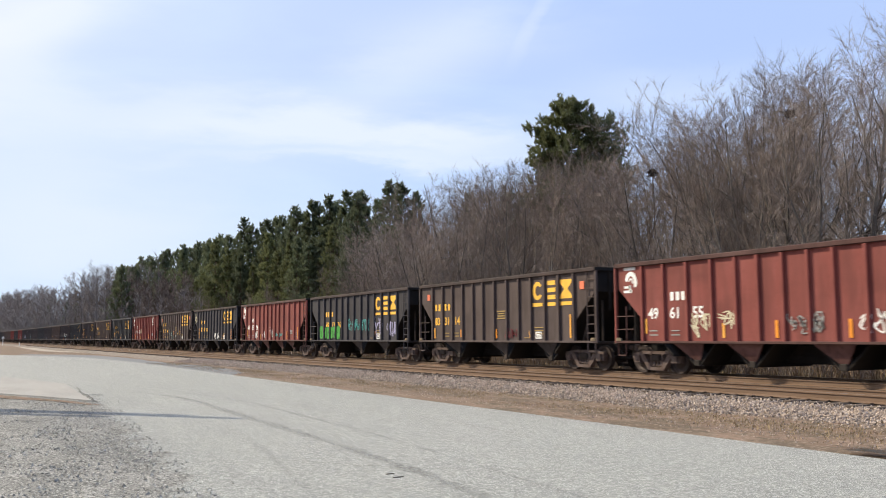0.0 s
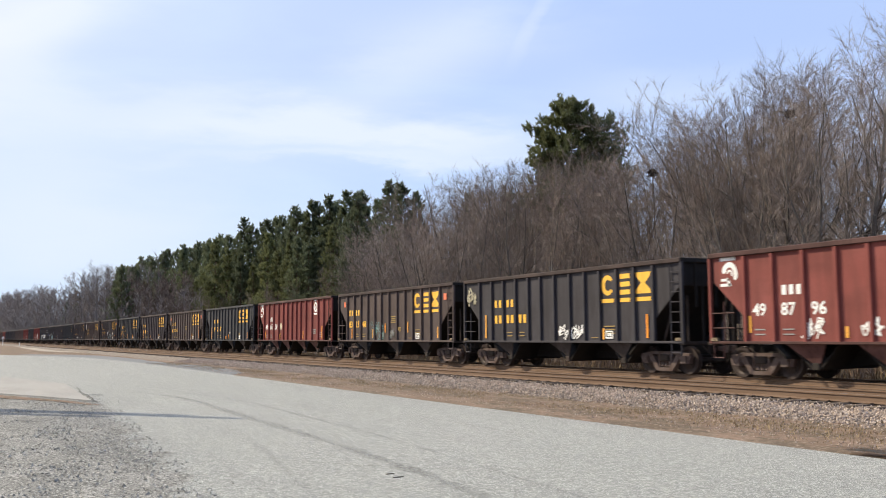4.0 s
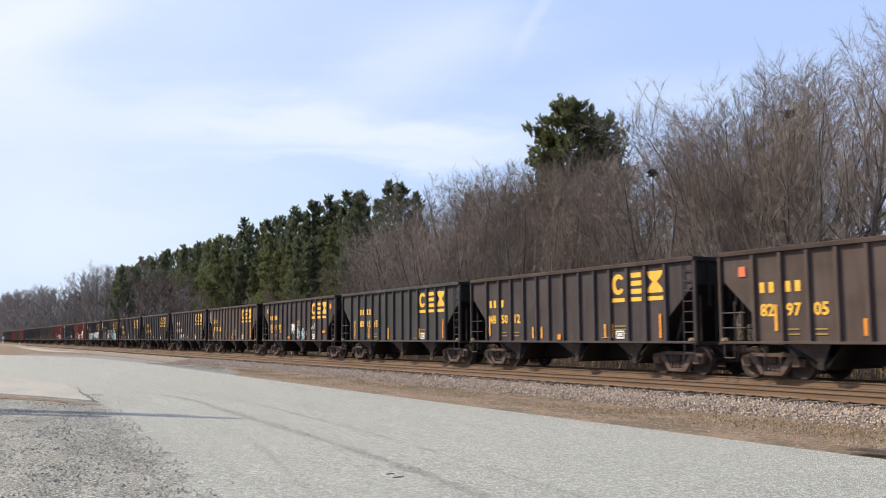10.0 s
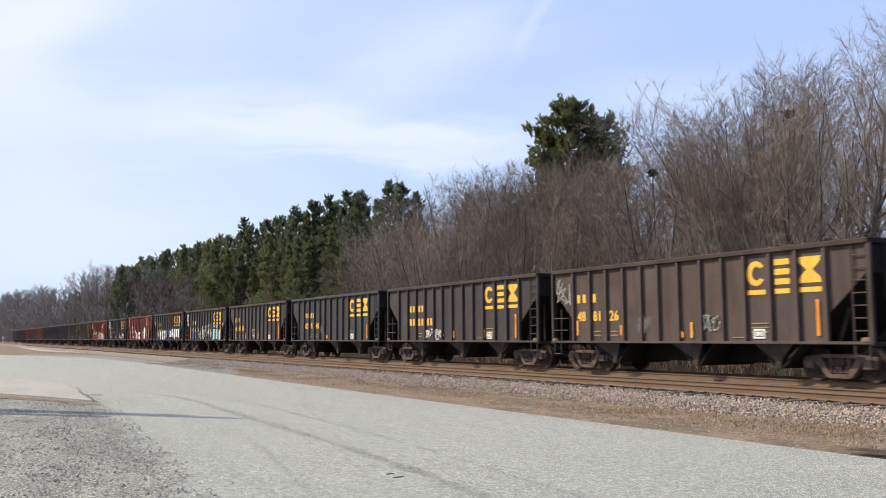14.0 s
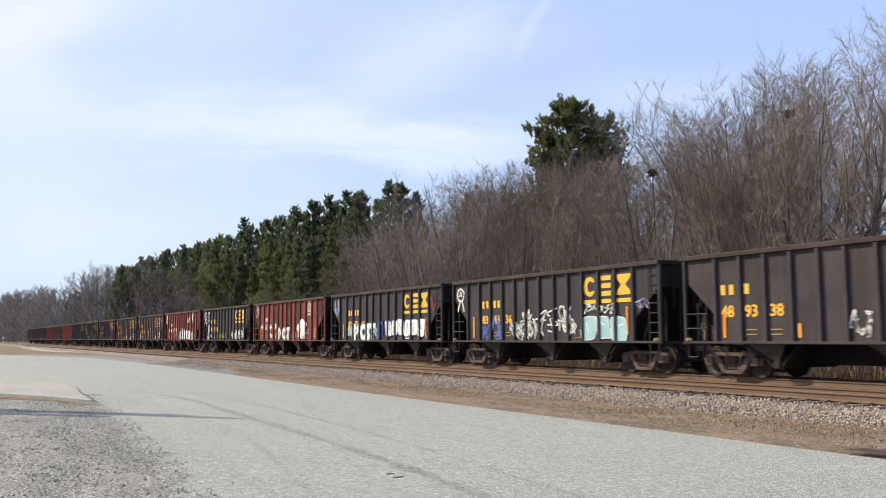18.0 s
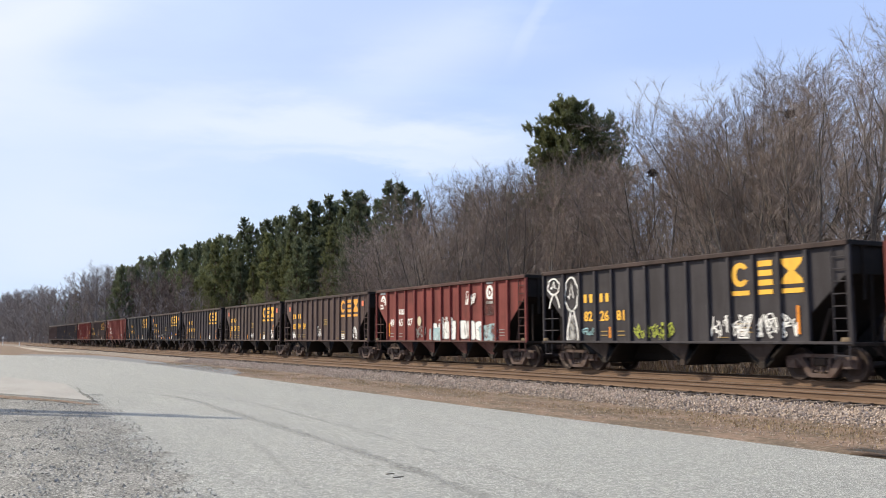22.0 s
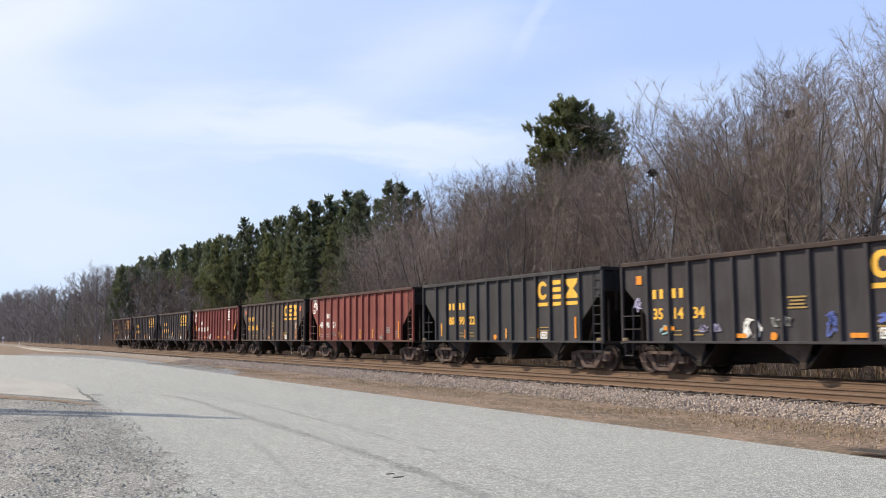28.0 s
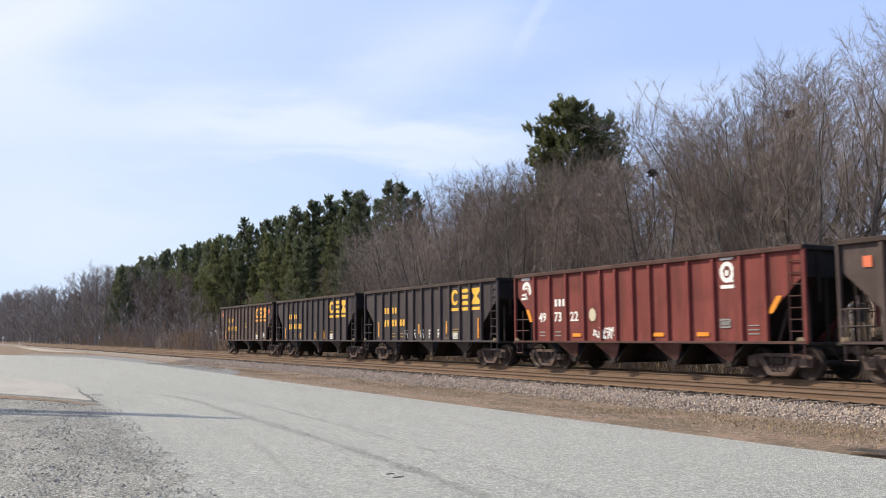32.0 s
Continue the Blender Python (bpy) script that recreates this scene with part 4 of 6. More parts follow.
class Marks:
    """Flat shapes on the camera's side of a car, in metres from its rear end and above the rail."""

    def __init__(self, car, half):
        self.car, self.half, self.lift = car, half, 0

    def depth(self):
        self.lift += 1
        return -(SHEET_Y + 0.004 + 0.0011 * self.lift)

    def shapes(self, name, polys, ink, label=""):
        y = self.depth()
        verts, faces = [], []
        for poly in polys:
            b = len(verts)
            verts += [(a - self.half, y, z) for a, z in poly]
            faces.append(tuple(range(b, b + len(poly))))
        return put(name, mesh_of(name, verts, faces, INK[ink]), self.car, None, label)

    def bar(self, a, z, w, h, ink, name="painted_bar", lean=0.0):
        return self.shapes(name, [[(a, z), (a + w, z), (a + w + lean, z + h), (a + lean, z + h)]], ink)

    def digits(self, text, a, z, size, ink, gap):
        y = self.depth()
        for k, pair in enumerate(text.split()):
            put("car_number", text_mesh(pair, size, INK[ink]), self.car, Matrix.Translation((a + gap * k - self.half, y, z)) @ Matrix.Rotation(math.pi / 2, 4, "X"))

    def ribbons(self, name, lines, width, ink, label=""):
        y = self.depth()
        verts, faces = [], []
        for line in lines:
            pts = [Vector((a, z, 0)) for a, z in line]
            for k, p in enumerate(pts):
                d = (pts[min(k + 1, len(pts) - 1)] - pts[max(k - 1, 0)])
                d = d.normalized() if d.length > 1e-6 else Vector((1, 0, 0))
                n = Vector((-d.y, d.x, 0)) * width * (0.5 if 0 < k < len(pts) - 1 else 0.3)
                verts += [(p.x + n.x - self.half, y, p.y + n.y), (p.x - n.x - self.half, y, p.y - n.y)]
                if k:
                    b = len(verts) - 4
                    faces.append((b, b + 1, b + 3, b + 2))
        return put(name, mesh_of(name, verts, faces, INK[ink]), self.car, None, label)

    def scrawl(self, a0, a1, z0, z1, ink, seed, label="", each=0.4):
        """Loose sprayed handwriting: looping strokes side by side."""
        rng = random.Random(seed)
        lines, a = [], a0
        while a < a1 - 0.1:
            w = min(max(each, 0.62 * (z1 - z0)) * rng.uniform(0.8, 1.3), a1 - a)
            for _ in range(rng.choice((3, 4))):
                pts = [(a + rng.uniform(0, w), rng.uniform(z0, z1), 0) for _ in range(rng.choice((3, 4, 5)))]
                lines.append([(p.x, min(max(p.y, z0), z1)) for p in smooth_line(pts, 6)])
            a += w * 0.95
        return self.ribbons("graffiti", lines, 0.055 if z1 - z0 > 0.85 else 0.042, ink, label)

    def blocks(self, a0, a1, z0, z1, n, fill, edge, seed, label=""):
        """Fat sprayed bubbles without meaning: rounded overlapping shapes, their rims and a few inner strokes in a second colour."""
        rng = random.Random(seed)
        polys, rims, inner = [], [], []
        w = (a1 - a0) / n
        for k in range(n):
            c = a0 + (k + 0.5) * w
            zc, zh = (z0 + z1) / 2 + rng.uniform(-0.05, 0.05), (z1 - z0) / 2 * rng.uniform(0.88, 1.02)
            lean, waist = rng.uniform(-0.16, 0.16), rng.uniform(0.0, 0.22)
            poly = []
            for j in range(20):
                t = j / 20 * 2 * math.pi
                sx = math.copysign(abs(math.cos(t)) ** 0.5, math.cos(t))
                sz = math.copysign(abs(math.sin(t)) ** 0.5, math.sin(t))
                q = 1 - waist * abs(math.cos(t)) ** 3 + rng.uniform(-0.05, 0.05)
                poly.append((c + sx * w * 0.56 * q + lean * w * sz, zc + sz * zh * (1 + rng.uniform(-0.06, 0.06))))
            polys.append(poly)
            rims.append(poly + poly[:1])
            for _ in range(rng.choice((1, 2, 2))):
                u, v = c + rng.uniform(-0.22, 0.22) * w, zc + rng.uniform(-0.45, 0.45) * zh
                turn = rng.uniform(0, 3.1)
                inner.append([(u + math.cos(turn) * x * w * 0.22, v + math.sin(turn) * x * zh * 0.5 + 0.06 * zh * math.sin(x * 3)) for x in (-1, -0.4, 0.3, 1)])
        for poly in polys:
            self.shapes("graffiti", [poly], fill, label)
        self.ribbons("graffiti_outline", rims, 0.03, edge)
        self.ribbons("graffiti_stroke", inner, 0.045, edge)

    def blob(self, a, z, rx, rz, ink, seed):
        """A ragged sprayed cloud with thin dark squiggles over it."""
        rng = random.Random(seed)
        self.shapes("graffiti", [[(a + rx * math.cos(t * 0.2618) * (1 + 0.18 * math.sin(t * 1.3 + seed) + rng.uniform(-0.08, 0.08)), z + rz * math.sin(t * 0.2618) * (1 + rng.uniform(-0.14, 0.1))) for t in range(24)]], ink)
        lines = []
        for _ in range(7):
            u, v, r = a + rng.uniform(-0.6, 0.6) * rx, z + rng.uniform(-0.7, 0.4) * rz, rng.uniform(0.06, 0.16)
            t0 = rng.uniform(0, 6)
            lines.append([(u + r * math.cos(t0 + x), v + r * math.sin(t0 + x)) for x in (0, 0.7, 1.4, 2.1, 2.8, 3.5)])
        self.ribbons("graffiti_stroke", lines, 0.025, "black")

    def mushroom(self, a, z0, z1, w, ink, wash=True):
        """A sprayed outline: a lumpy cap over a flaring stem."""
        h = z1 - z0
        cap = [(a + w * (0.5 + 0.5 * math.cos(t * 0.349) * (1.0 + 0.12 * math.sin(t * 2.1))), z1 - h * 0.27 + h * 0.27 * math.sin(t * 0.349)) for t in range(19)]
        stem = smooth_line([(a + w * 0.3, z1 - h * 0.5, 0), (a + w * 0.42, z0 + h * 0.45, 0), (a + w * 0.2, z0 + h * 0.2, 0), (a + w * 0.12, z0, 0)], 5)
        other = smooth_line([(a + w * 0.72, z1 - h * 0.5, 0), (a + w * 0.68, z0 + h * 0.45, 0), (a + w * 0.9, z0 + h * 0.2, 0), (a + w, z0, 0)], 5)
        inner = [(a + w * 0.34, z1 - h * 0.32), (a + w * 0.52, z1 - h * 0.1), (a + w * 0.68, z1 - h * 0.34), (a + w * 0.46, z1 - h * 0.26)]
        if wash:
            self.shapes("graffiti", [[(a + w * 0.12, z0), (a + w, z0), (a + w * 0.86, z0 + h * 0.22), (a + w * 0.68, z0 + h * 0.4), (a + w * 0.44, z0 + h * 0.4), (a + w * 0.22, z0 + h * 0.22)]], "white_wash")
        self.ribbons("graffiti_outline", [cap, [(p.x - 0.06, p.y + 0.2 * h) for p in stem[:6]], [(p.x, p.y) for p in stem], [(p.x, p.y) for p in other], inner], 0.075, ink)

    def big_logo(self, a, ink, fade=False):
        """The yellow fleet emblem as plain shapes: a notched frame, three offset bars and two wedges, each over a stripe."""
        z0, z1 = 2.72, 3.45
        h = z1 - z0
        w = 0.68
        y = self.depth()
        outer = [(a + 0.34 + 0.34 * math.cos(t), (z0 + z1) / 2 + h / 2 * math.sin(t)) for t in [0.55 + 5.18 * k / 20 for k in range(21)]]
        inner = [(a + 0.37 + 0.17 * math.cos(t), (z0 + z1) / 2 + (h / 2 - 0.16) * math.sin(t)) for t in [0.75 + 4.78 * k / 20 for k in range(21)]]
        put("emblem_horseshoe", mesh_of("emblem_horseshoe", [(p - self.half, y, q) for p, q in outer + inner], [(k, k + 1, k + 22, k + 21) for k in range(20)], INK[ink]), self.car)
        b = a + 1.02
        for s in (z0, z0 + 0.28, z1 - 0.17):
            self.bar(b, s, 0.52, 0.17, ink, "emblem_bar")
        c = a + 1.84
        self.shapes("emblem_hourglass", [[(c, z0), (c + 0.76, z0), (c + 0.72, z0 + 0.15), (c + 0.48, z0 + h / 2), (c + 0.28, z0 + h / 2), (c + 0.04, z0 + 0.15)],
                                      [(c + 0.28, z0 + h / 2), (c + 0.48, z0 + h / 2), (c + 0.72, z1 - 0.15), (c + 0.76, z1), (c, z1), (c + 0.04, z1 - 0.15)]], ink)
        if not fade:
            for s, e in ((a, a + w), (b, b + 0.52), (c, c + 0.76)):
                self.bar(s, z0 - 0.26, e - s, 0.14, ink, "emblem_stripe")

    def wheel_logo(self, a, z, ink="white"):
        """White fleet emblem as plain shapes: a bold half ring, inner arc and bars."""
        def arc(r, t0, t1):
            return [(a + 0.36 + r * 0.8 * math.cos(t), z + r * math.sin(t)) for t in [t0 + (t1 - t0) * k / 12 for k in range(13)]]
        self.ribbons("emblem_ring", [arc(0.3, -0.6, 3.0)], 0.16, ink)
        self.ribbons("emblem_arc", [arc(0.12, -0.4, 2.9)], 0.06, ink)
        self.shapes("emblem_foot", [[(a - 0.02, z - 0.36), (a + 0.42, z - 0.36), (a + 0.42, z - 0.27), (a - 0.02, z - 0.27)], [(a + 0.02, z - 0.2), (a + 0.34, z - 0.2), (a + 0.34, z - 0.12), (a + 0.02, z - 0.12)], [(a + 0.3, z - 0.34), (a + 0.4, z - 0.34), (a + 0.34, z - 0.1), (a + 0.24, z - 0.1)]], ink)
        self.bar(a, z + 0.42, 0.6, 0.11, ink, "emblem_stripe")

    def ring_logo(self, a, z, ink="white"):
        """White round emblem between two short stripes."""
        ring = [(a + 0.3 + 0.22 * math.cos(t * 0.3927), z + 0.26 * math.sin(t * 0.3927)) for t in range(17)]
        self.ribbons("emblem_ring", [ring], 0.14, ink)
        self.shapes("emblem_core", [[(a + 0.2, z - 0.1), (a + 0.34, z - 0.12), (a + 0.38, z + 0.04), (a + 0.26, z + 0.08)], [(a + 0.44, z - 0.32), (a + 0.56, z - 0.32), (a + 0.5, z - 0.12), (a + 0.4, z - 0.14)]], ink)
        for s in (z + 0.37, z - 0.5):
            self.bar(a + 0.04, s, 0.52, 0.11, ink, "emblem_stripe")


# rear ends along the track at the clip's start
REAR = [-24.8, -39.63, -54.65, -69.83, -84.8, -99.55, -115.0, -129.95, -144.85, -159.65, -174.43, -189.27, -204.55, -219.3, -234.2, -249.1,
        -264.0, -278.85, -294.3, -309.14, -324.73, -339.53, -354.31, -369.37, -384.07, -398.9, -414.37, -429.2, -444.64, -459.75, -474.79, -489.5]
# paint, number, emblem, corner squares, amber reflector bars (from the rear end, foot, height), sprayed marks
S, B = "scrawl", "blocks"
CARS = [
    ("red", "49 61 55", "half", None, [(1.45, 1.35, 0.5), (4.9, 1.2, 0.45), (6.9, 1.2, 0.5), (9.3, 1.2, 0.5)], [(S, 3.55, 4.4, 1.2, 2.0, "cream", 1), (S, 4.7, 5.4, 1.35, 2.05, "cream", 2), (S, 7.3, 8.6, 1.3, 1.9, "grey", 3), (S, 9.6, 10.5, 1.3, 1.95, "white", 4)], "dark red oxide hopper car with yellow and grey graffiti"),
    ("olive", "83 31 14", "big", "coral", [(1.42, 1.2, 0.5), (3.9, 1.25, 0.35), (6.9, 1.2, 0.4), (9.4, 1.2, 0.3), (12.1, 1.2, 0.9)], [(S, 7.6, 8.6, 1.2, 1.6, "maroon", 5)], "dark brown-grey coal hopper with yellow lettering and orange corner squares"),
    ("black", "49 13 36", "big", None, [(9.6, 1.3, 0.3)], [(B, 1.5, 4.7, 1.15, 1.95, 6, "green", "black", 6), (S, 6.0, 8.9, 1.6, 2.3, "teal", 7), (S, 9.5, 10.6, 1.2, 2.4, "lilac", 8), (S, 11.2, 12.2, 1.3, 2.1, "lilac", 9)], "charcoal coal hopper with bright green graffiti under its number"),
    ("red", "49 87 96", "half", None, [(1.45, 1.35, 0.5), (4.7, 1.2, 0.3), (10.5, 1.2, 0.5), (12.6, 1.2, 0.75)], [(S, 3.3, 4.1, 1.15, 1.75, "white", 10), (S, 5.2, 5.8, 1.25, 1.75, "white", 11), (S, 6.9, 7.6, 1.2, 2.0, "white", 12), (S, 8.0, 9.9, 1.3, 1.6, "teal", 13)], "bright red oxide hopper with small white scrawls"),
    ("black", "", "big", None, [(1.5, 1.2, 1.0), (9.7, 1.15, 0.4), (12.0, 1.2, 0.8)], [(S, 0.25, 1.0, 2.6, 3.5, "cream", 14), (S, 7.0, 8.6, 1.15, 1.7, "white", 15)], "charcoal coal hopper with a pale scrawl on its rear corner"),
    ("olive", "83 13 48", "big", "coral", [(1.85, 1.2, 0.55), (4.7, 1.2, 0.5), (6.3, 1.5, 0.5), (8.95, 1.5, 0.55), (12.1, 1.2, 0.55)], [("wash", 4.3, 6.0, 1.15, 2.0, "teal", 16), ("wash", 6.9, 7.7, 1.2, 1.6, "grey", 17), (S, 7.9, 8.3, 1.5, 1.8, "dull", 18)], "brown-grey coal hopper with faded teal spray and orange corner squares"),
    ("deepred", "49 65 28", "halfring", None, [(1.5, 1.2, 0.5), (4.75, 1.2, 0.35), (9.3, 1.2, 0.5), (9.75, 1.2, 0.35), (12.6, 1.2, 0.8)], [("dot", 5.0, 2.05, "cream")], "red oxide hopper with a white ring emblem"),
    ("blue", "83 25 31", "big", None, [(1.5, 1.2, 1.0), (6.9, 1.2, 0.35), (12.05, 1.2, 0.5)], [(S, 7.1, 7.8, 1.6, 1.75, "grey", 19), ("dot", 6.2, 1.3, "orange")], "blue-grey coal hopper with crisp yellow lettering"),
    ("olive", "82 97 05", "big", "coral", [(2.0, 1.4, 0.75), (4.85, 1.25, 0.45), (7.75, 1.2, 0.4), (9.65, 1.2, 0.45), (12.05, 1.3, 1.0)], [(S, 6.8, 7.3, 1.2, 1.7, "dull", 20)], "brown-grey coal hopper with orange corner squares and tall amber bars"),
    ("dark", "48 50 12", "big", None, [(1.45, 1.3, 0.85), (4.7, 1.2, 0.45), (5.3, 1.2, 0.45), (9.2, 1.2, 0.5), (9.6, 1.2, 0.5), (12.05, 1.2, 0.8)], [("dot", 6.5, 1.25, "orange")], "dark grey-brown coal hopper with yellow emblem"),
    ("blue", "80 15 15", "big", None, [(1.5, 1.2, 1.0), (3.65, 1.2, 0.6), (6.1, 1.15, 0.6), (9.65, 1.2, 0.5), (12.05, 1.2, 0.9)], [("dot", 6.75, 1.3, "orange")], "dark grey coal hopper with yellow emblem on flaking stripes"),
    ("dark", "35 11 95", "big", "orange", [], [(S, 5.95, 6.7, 1.5, 2.15, "white", 21), (S, 7.1, 8.9, 1.12, 1.95, "white", 22), (S, 7.0, 8.4, 1.12, 1.9, "cyan", 78), ("blob", 6.3, 1.9, 0.28, 0.3, "white", 79), (S, 9.7, 10.3, 1.75, 2.2, "white", 23), ("flat", 5.2, 1.2, "orange"), ("flat", 1.75, 1.62, "orange"), ("flat", 3.6, 1.62, "orange"), ("flat", 11.6, 1.55, "orange")], "dark grey coal hopper with white and pale blue graffiti"),
    ("olive", "48 81 26", "big", None, [(1.45, 1.3, 0.55), (3.9, 1.3, 0.35), (7.3, 1.2, 0.5), (12.05, 1.25, 1.0)], [(S, 0.25, 1.1, 2.4, 3.5, "grey", 24), ("wash", 4.4, 5.4, 1.3, 1.8, "grey", 25), (S, 7.8, 8.6, 1.4, 1.9, "grey", 26), ("dot", 6.9, 1.3, "orange")], "dark brown-grey coal hopper with pale scrawls on its rear corner"),
    ("dark", "", "big", None, [(6.9, 1.2, 0.35), (9.6, 1.2, 0.4), (12.05, 1.2, 1.0)], [(S, 4.0, 6.0, 1.15, 1.7, "white", 27)], "dark grey coal hopper with white scrawl along the sill"),
    ("blue", "82 91 48", "big", None, [(12.05, 1.2, 0.8)], [("dot", 6.2, 1.3, "orange"), ("wash", 5.0, 5.6, 1.5, 2.0, "grey", 28)], "blue-grey coal hopper with yellow emblem"),
    ("dark", "48 93 38", "big", None, [(1.55, 1.2, 0.8), (4.3, 1.2, 0.4), (7.4, 1.2, 0.4), (9.4, 1.2, 0.5), (12.05, 1.2, 1.0)], [(S, 5.9, 6.6, 1.2, 1.95, "white", 29)], "dark grey-brown coal hopper with one white tag"),
    ("black", "83 44 36", "big", None, [(1.55, 1.2, 0.95), (12.0, 1.3, 1.0)], [("mushroom", 0.32, 2.4, 3.45, 0.6, "white", False), (S, 2.4, 4.1, 1.1, 2.2, "blue", 31), (S, 4.6, 6.6, 1.1, 1.9, "white", 32), (S, 5.6, 9.3, 1.2, 2.45, "white", 76), (B, 9.5, 12.0, 1.1, 2.0, 3, "cyan", "white", 33), (S, 9.7, 11.5, 2.05, 2.45, "white", 34), (S, 12.5, 13.3, 2.2, 2.6, "lilac", 35)], "charcoal coal hopper covered with white, blue and pale cyan graffiti"),
    ("black", "82 72 65", "big", None, [(1.55, 1.2, 0.85), (6.4, 1.2, 0.4), (12.0, 1.2, 1.0)], [(S, 0.3, 1.1, 2.5, 3.5, "lilac", 36), ("wash", 2.6, 3.1, 1.3, 1.8, "cyan", 37), ("letters", (3.3, 4.2, 4.95, 5.5), 1.16, "MOST", "white", "cyan", 1.15), ("blob", 6.35, 1.55, 0.28, 0.22, "cyan", 75), (S, 6.4, 7.2, 1.2, 2.2, "blue", 38), (B, 7.5, 12.0, 1.3, 2.2, 6, "white", "blue", 39), (S, 12.5, 13.1, 2.4, 3.4, "maroon", 40)], "charcoal coal hopper with large white and cyan sprayed letters"),
    ("deepred", "49 31 84", "halfring", None, [(1.5, 1.2, 0.7), (9.0, 1.25, 0.35), (12.55, 1.25, 0.8), (4.9, 1.2, 0.35)], [("wash", 5.1, 5.6, 1.1, 1.5, "teal", 41), ("wash", 8.2, 9.0, 1.1, 1.5, "teal", 42), ("panel", 4.6, 5.42, 2.2, 3.6), ("panel", 7.3, 8.04, 1.15, 3.6), ("panel", 9.0, 9.84, 2.2, 3.6), ("panel", 0.3, 1.25, 1.9, 3.6), ("panel", 13.1, 14.1, 2.6, 3.6), ("letters", (5.58, 6.42, 6.9, 7.3), 1.18, "MOST", "white", "maroon", 1.05), ("blob", 10.3, 1.85, 0.85, 0.62, "white", 43), (S, 9.5, 11.2, 1.15, 1.6, "white", 74), ("dot", 5.05, 2.05, "cream"), (S, 3.8, 4.3, 1.2, 1.6, "white", 44)], "dark red oxide hopper with white sprayed letters"),
    ("black", "82 26 81", "big", None, [(3.9, 1.2, 0.4), (12.0, 1.3, 0.8)], [("mushroom", 0.25, 2.35, 3.5, 0.75, "white", False), ("mushroom", 1.35, 1.12, 3.5, 0.8, "white"), (S, 5.2, 7.2, 1.15, 1.7, "lime", 46), (S, 8.8, 12.0, 1.2, 1.9, "white", 47), (S, 2.3, 3.2, 1.3, 1.6, "cyan", 48)], "charcoal coal hopper with big white graffiti on its rear corner"),
    ("deepred", "49 65 07", "halfring", None, [(1.5, 1.3, 0.7), (12.0, 1.2, 0.75)], [(B, 6.3, 8.6, 1.12, 2.0, 4, "white", "grey", 49), (B, 8.95, 11.0, 1.12, 2.0, 3, "white", "grey", 77), ("panel", 10.95, 12.0, 2.2, 2.9), ("wash", 6.2, 7.0, 1.1, 1.6, "cyan", 50), ("wash", 10.8, 12.0, 1.1, 1.7, "cyan", 51), (S, 9.5, 10.4, 2.7, 3.3, "white", 52), (S, 4.6, 5.7, 1.2, 1.8, "grey", 53), (S, 7.0, 8.4, 1.8, 2.2, "white", 54), ("dot", 5.0, 2.05, "cream")], "dark red oxide hopper with white and blue graffiti"),
    ("brown", "82 99 58", "big", "coral", [], [(S, 1.4, 2.2, 1.2, 1.65, "white", 55), (S, 2.9, 3.3, 1.3, 1.6, "white", 56), (S, 5.9, 6.7, 1.25, 1.95, "white", 57), (S, 11.4, 12.1, 1.2, 1.9, "white", 58)], "faded brown coal hopper with white tags along the sill"),
    ("olive", "83 29 72", "big", "coral", [(1.45, 1.3, 0.6), (3.9, 1.2, 0.6), (6.0, 1.2, 0.3), (9.2, 1.2, 0.4), (12.05, 1.3, 0.9)], [(S, 6.9, 7.7, 1.2, 1.65, "white", 59), (S, 11.6, 12.3, 1.2, 1.8, "white", 60)], "brown-grey coal hopper with white tags and coral corner squares"),
    ("dark", "", "big", None, [(1.5, 1.2, 1.1), (12.05, 1.2, 0.8), (6.9, 1.2, 0.4)], [], "dark grey coal hopper with yellow emblem"),
    ("black", "35 14 34", "big", "orange", [], [(S, 0.55, 1.0, 2.0, 2.6, "lilac", 61), (S, 1.8, 2.4, 1.3, 1.65, "cyan", 62), (S, 3.6, 4.5, 1.4, 1.65, "lilac", 63), (S, 5.4, 6.1, 1.2, 1.85, "white", 64), (S, 6.4, 7.2, 1.5, 1.8, "grey", 65), (S, 8.2, 8.7, 1.2, 1.9, "blue", 66), (S, 9.8, 10.5, 1.6, 1.85, "blue", 67), ("flat", 2.0, 1.45, "orange"), ("flat", 5.0, 1.2, "orange"), ("flat", 9.0, 1.2, "orange"), ("flat", 11.6, 1.55, "orange"), ("dot", 6.5, 1.25, "orange")], "charcoal coal hopper with small pale and blue tags"),
    ("blue", "80 90 22", "big", None, [(1.45, 1.3, 0.6), (3.9, 1.2, 0.4), (7.3, 1.2, 0.4), (9.6, 1.2, 0.4), (12.05, 1.2, 0.8)], [("dot", 6.5, 1.25, "orange")], "blue-grey coal hopper with crisp yellow lettering"),
    ("red", "49 90 21", "half", None, [(1.45, 1.3, 0.75), (4.6, 1.2, 0.4), (5.0, 1.2, 0.25), (7.7, 1.2, 0.5), (9.4, 1.2, 0.5), (12.6, 1.2, 0.9)], [(S, 3.5, 4.2, 1.35, 1.6, "grey", 68), (S, 10.3, 10.7, 1.15, 1.4, "grey", 69)], "bright red oxide hopper with white lettering"),
    ("olive", "82 98 23", "big", "coral", [(4.0, 1.4, 0.4), (7.3, 1.4, 0.5), (9.65, 1.2, 0.45), (12.05, 1.2, 1.0)], [("dot", 6.5, 1.3, "amber"), (S, 12.0, 12.5, 1.7, 2.3, "white", 70), ("wash", 5.2, 5.9, 1.3, 1.8, "grey", 71)], "brown-grey coal hopper with amber bars and coral corner squares"),
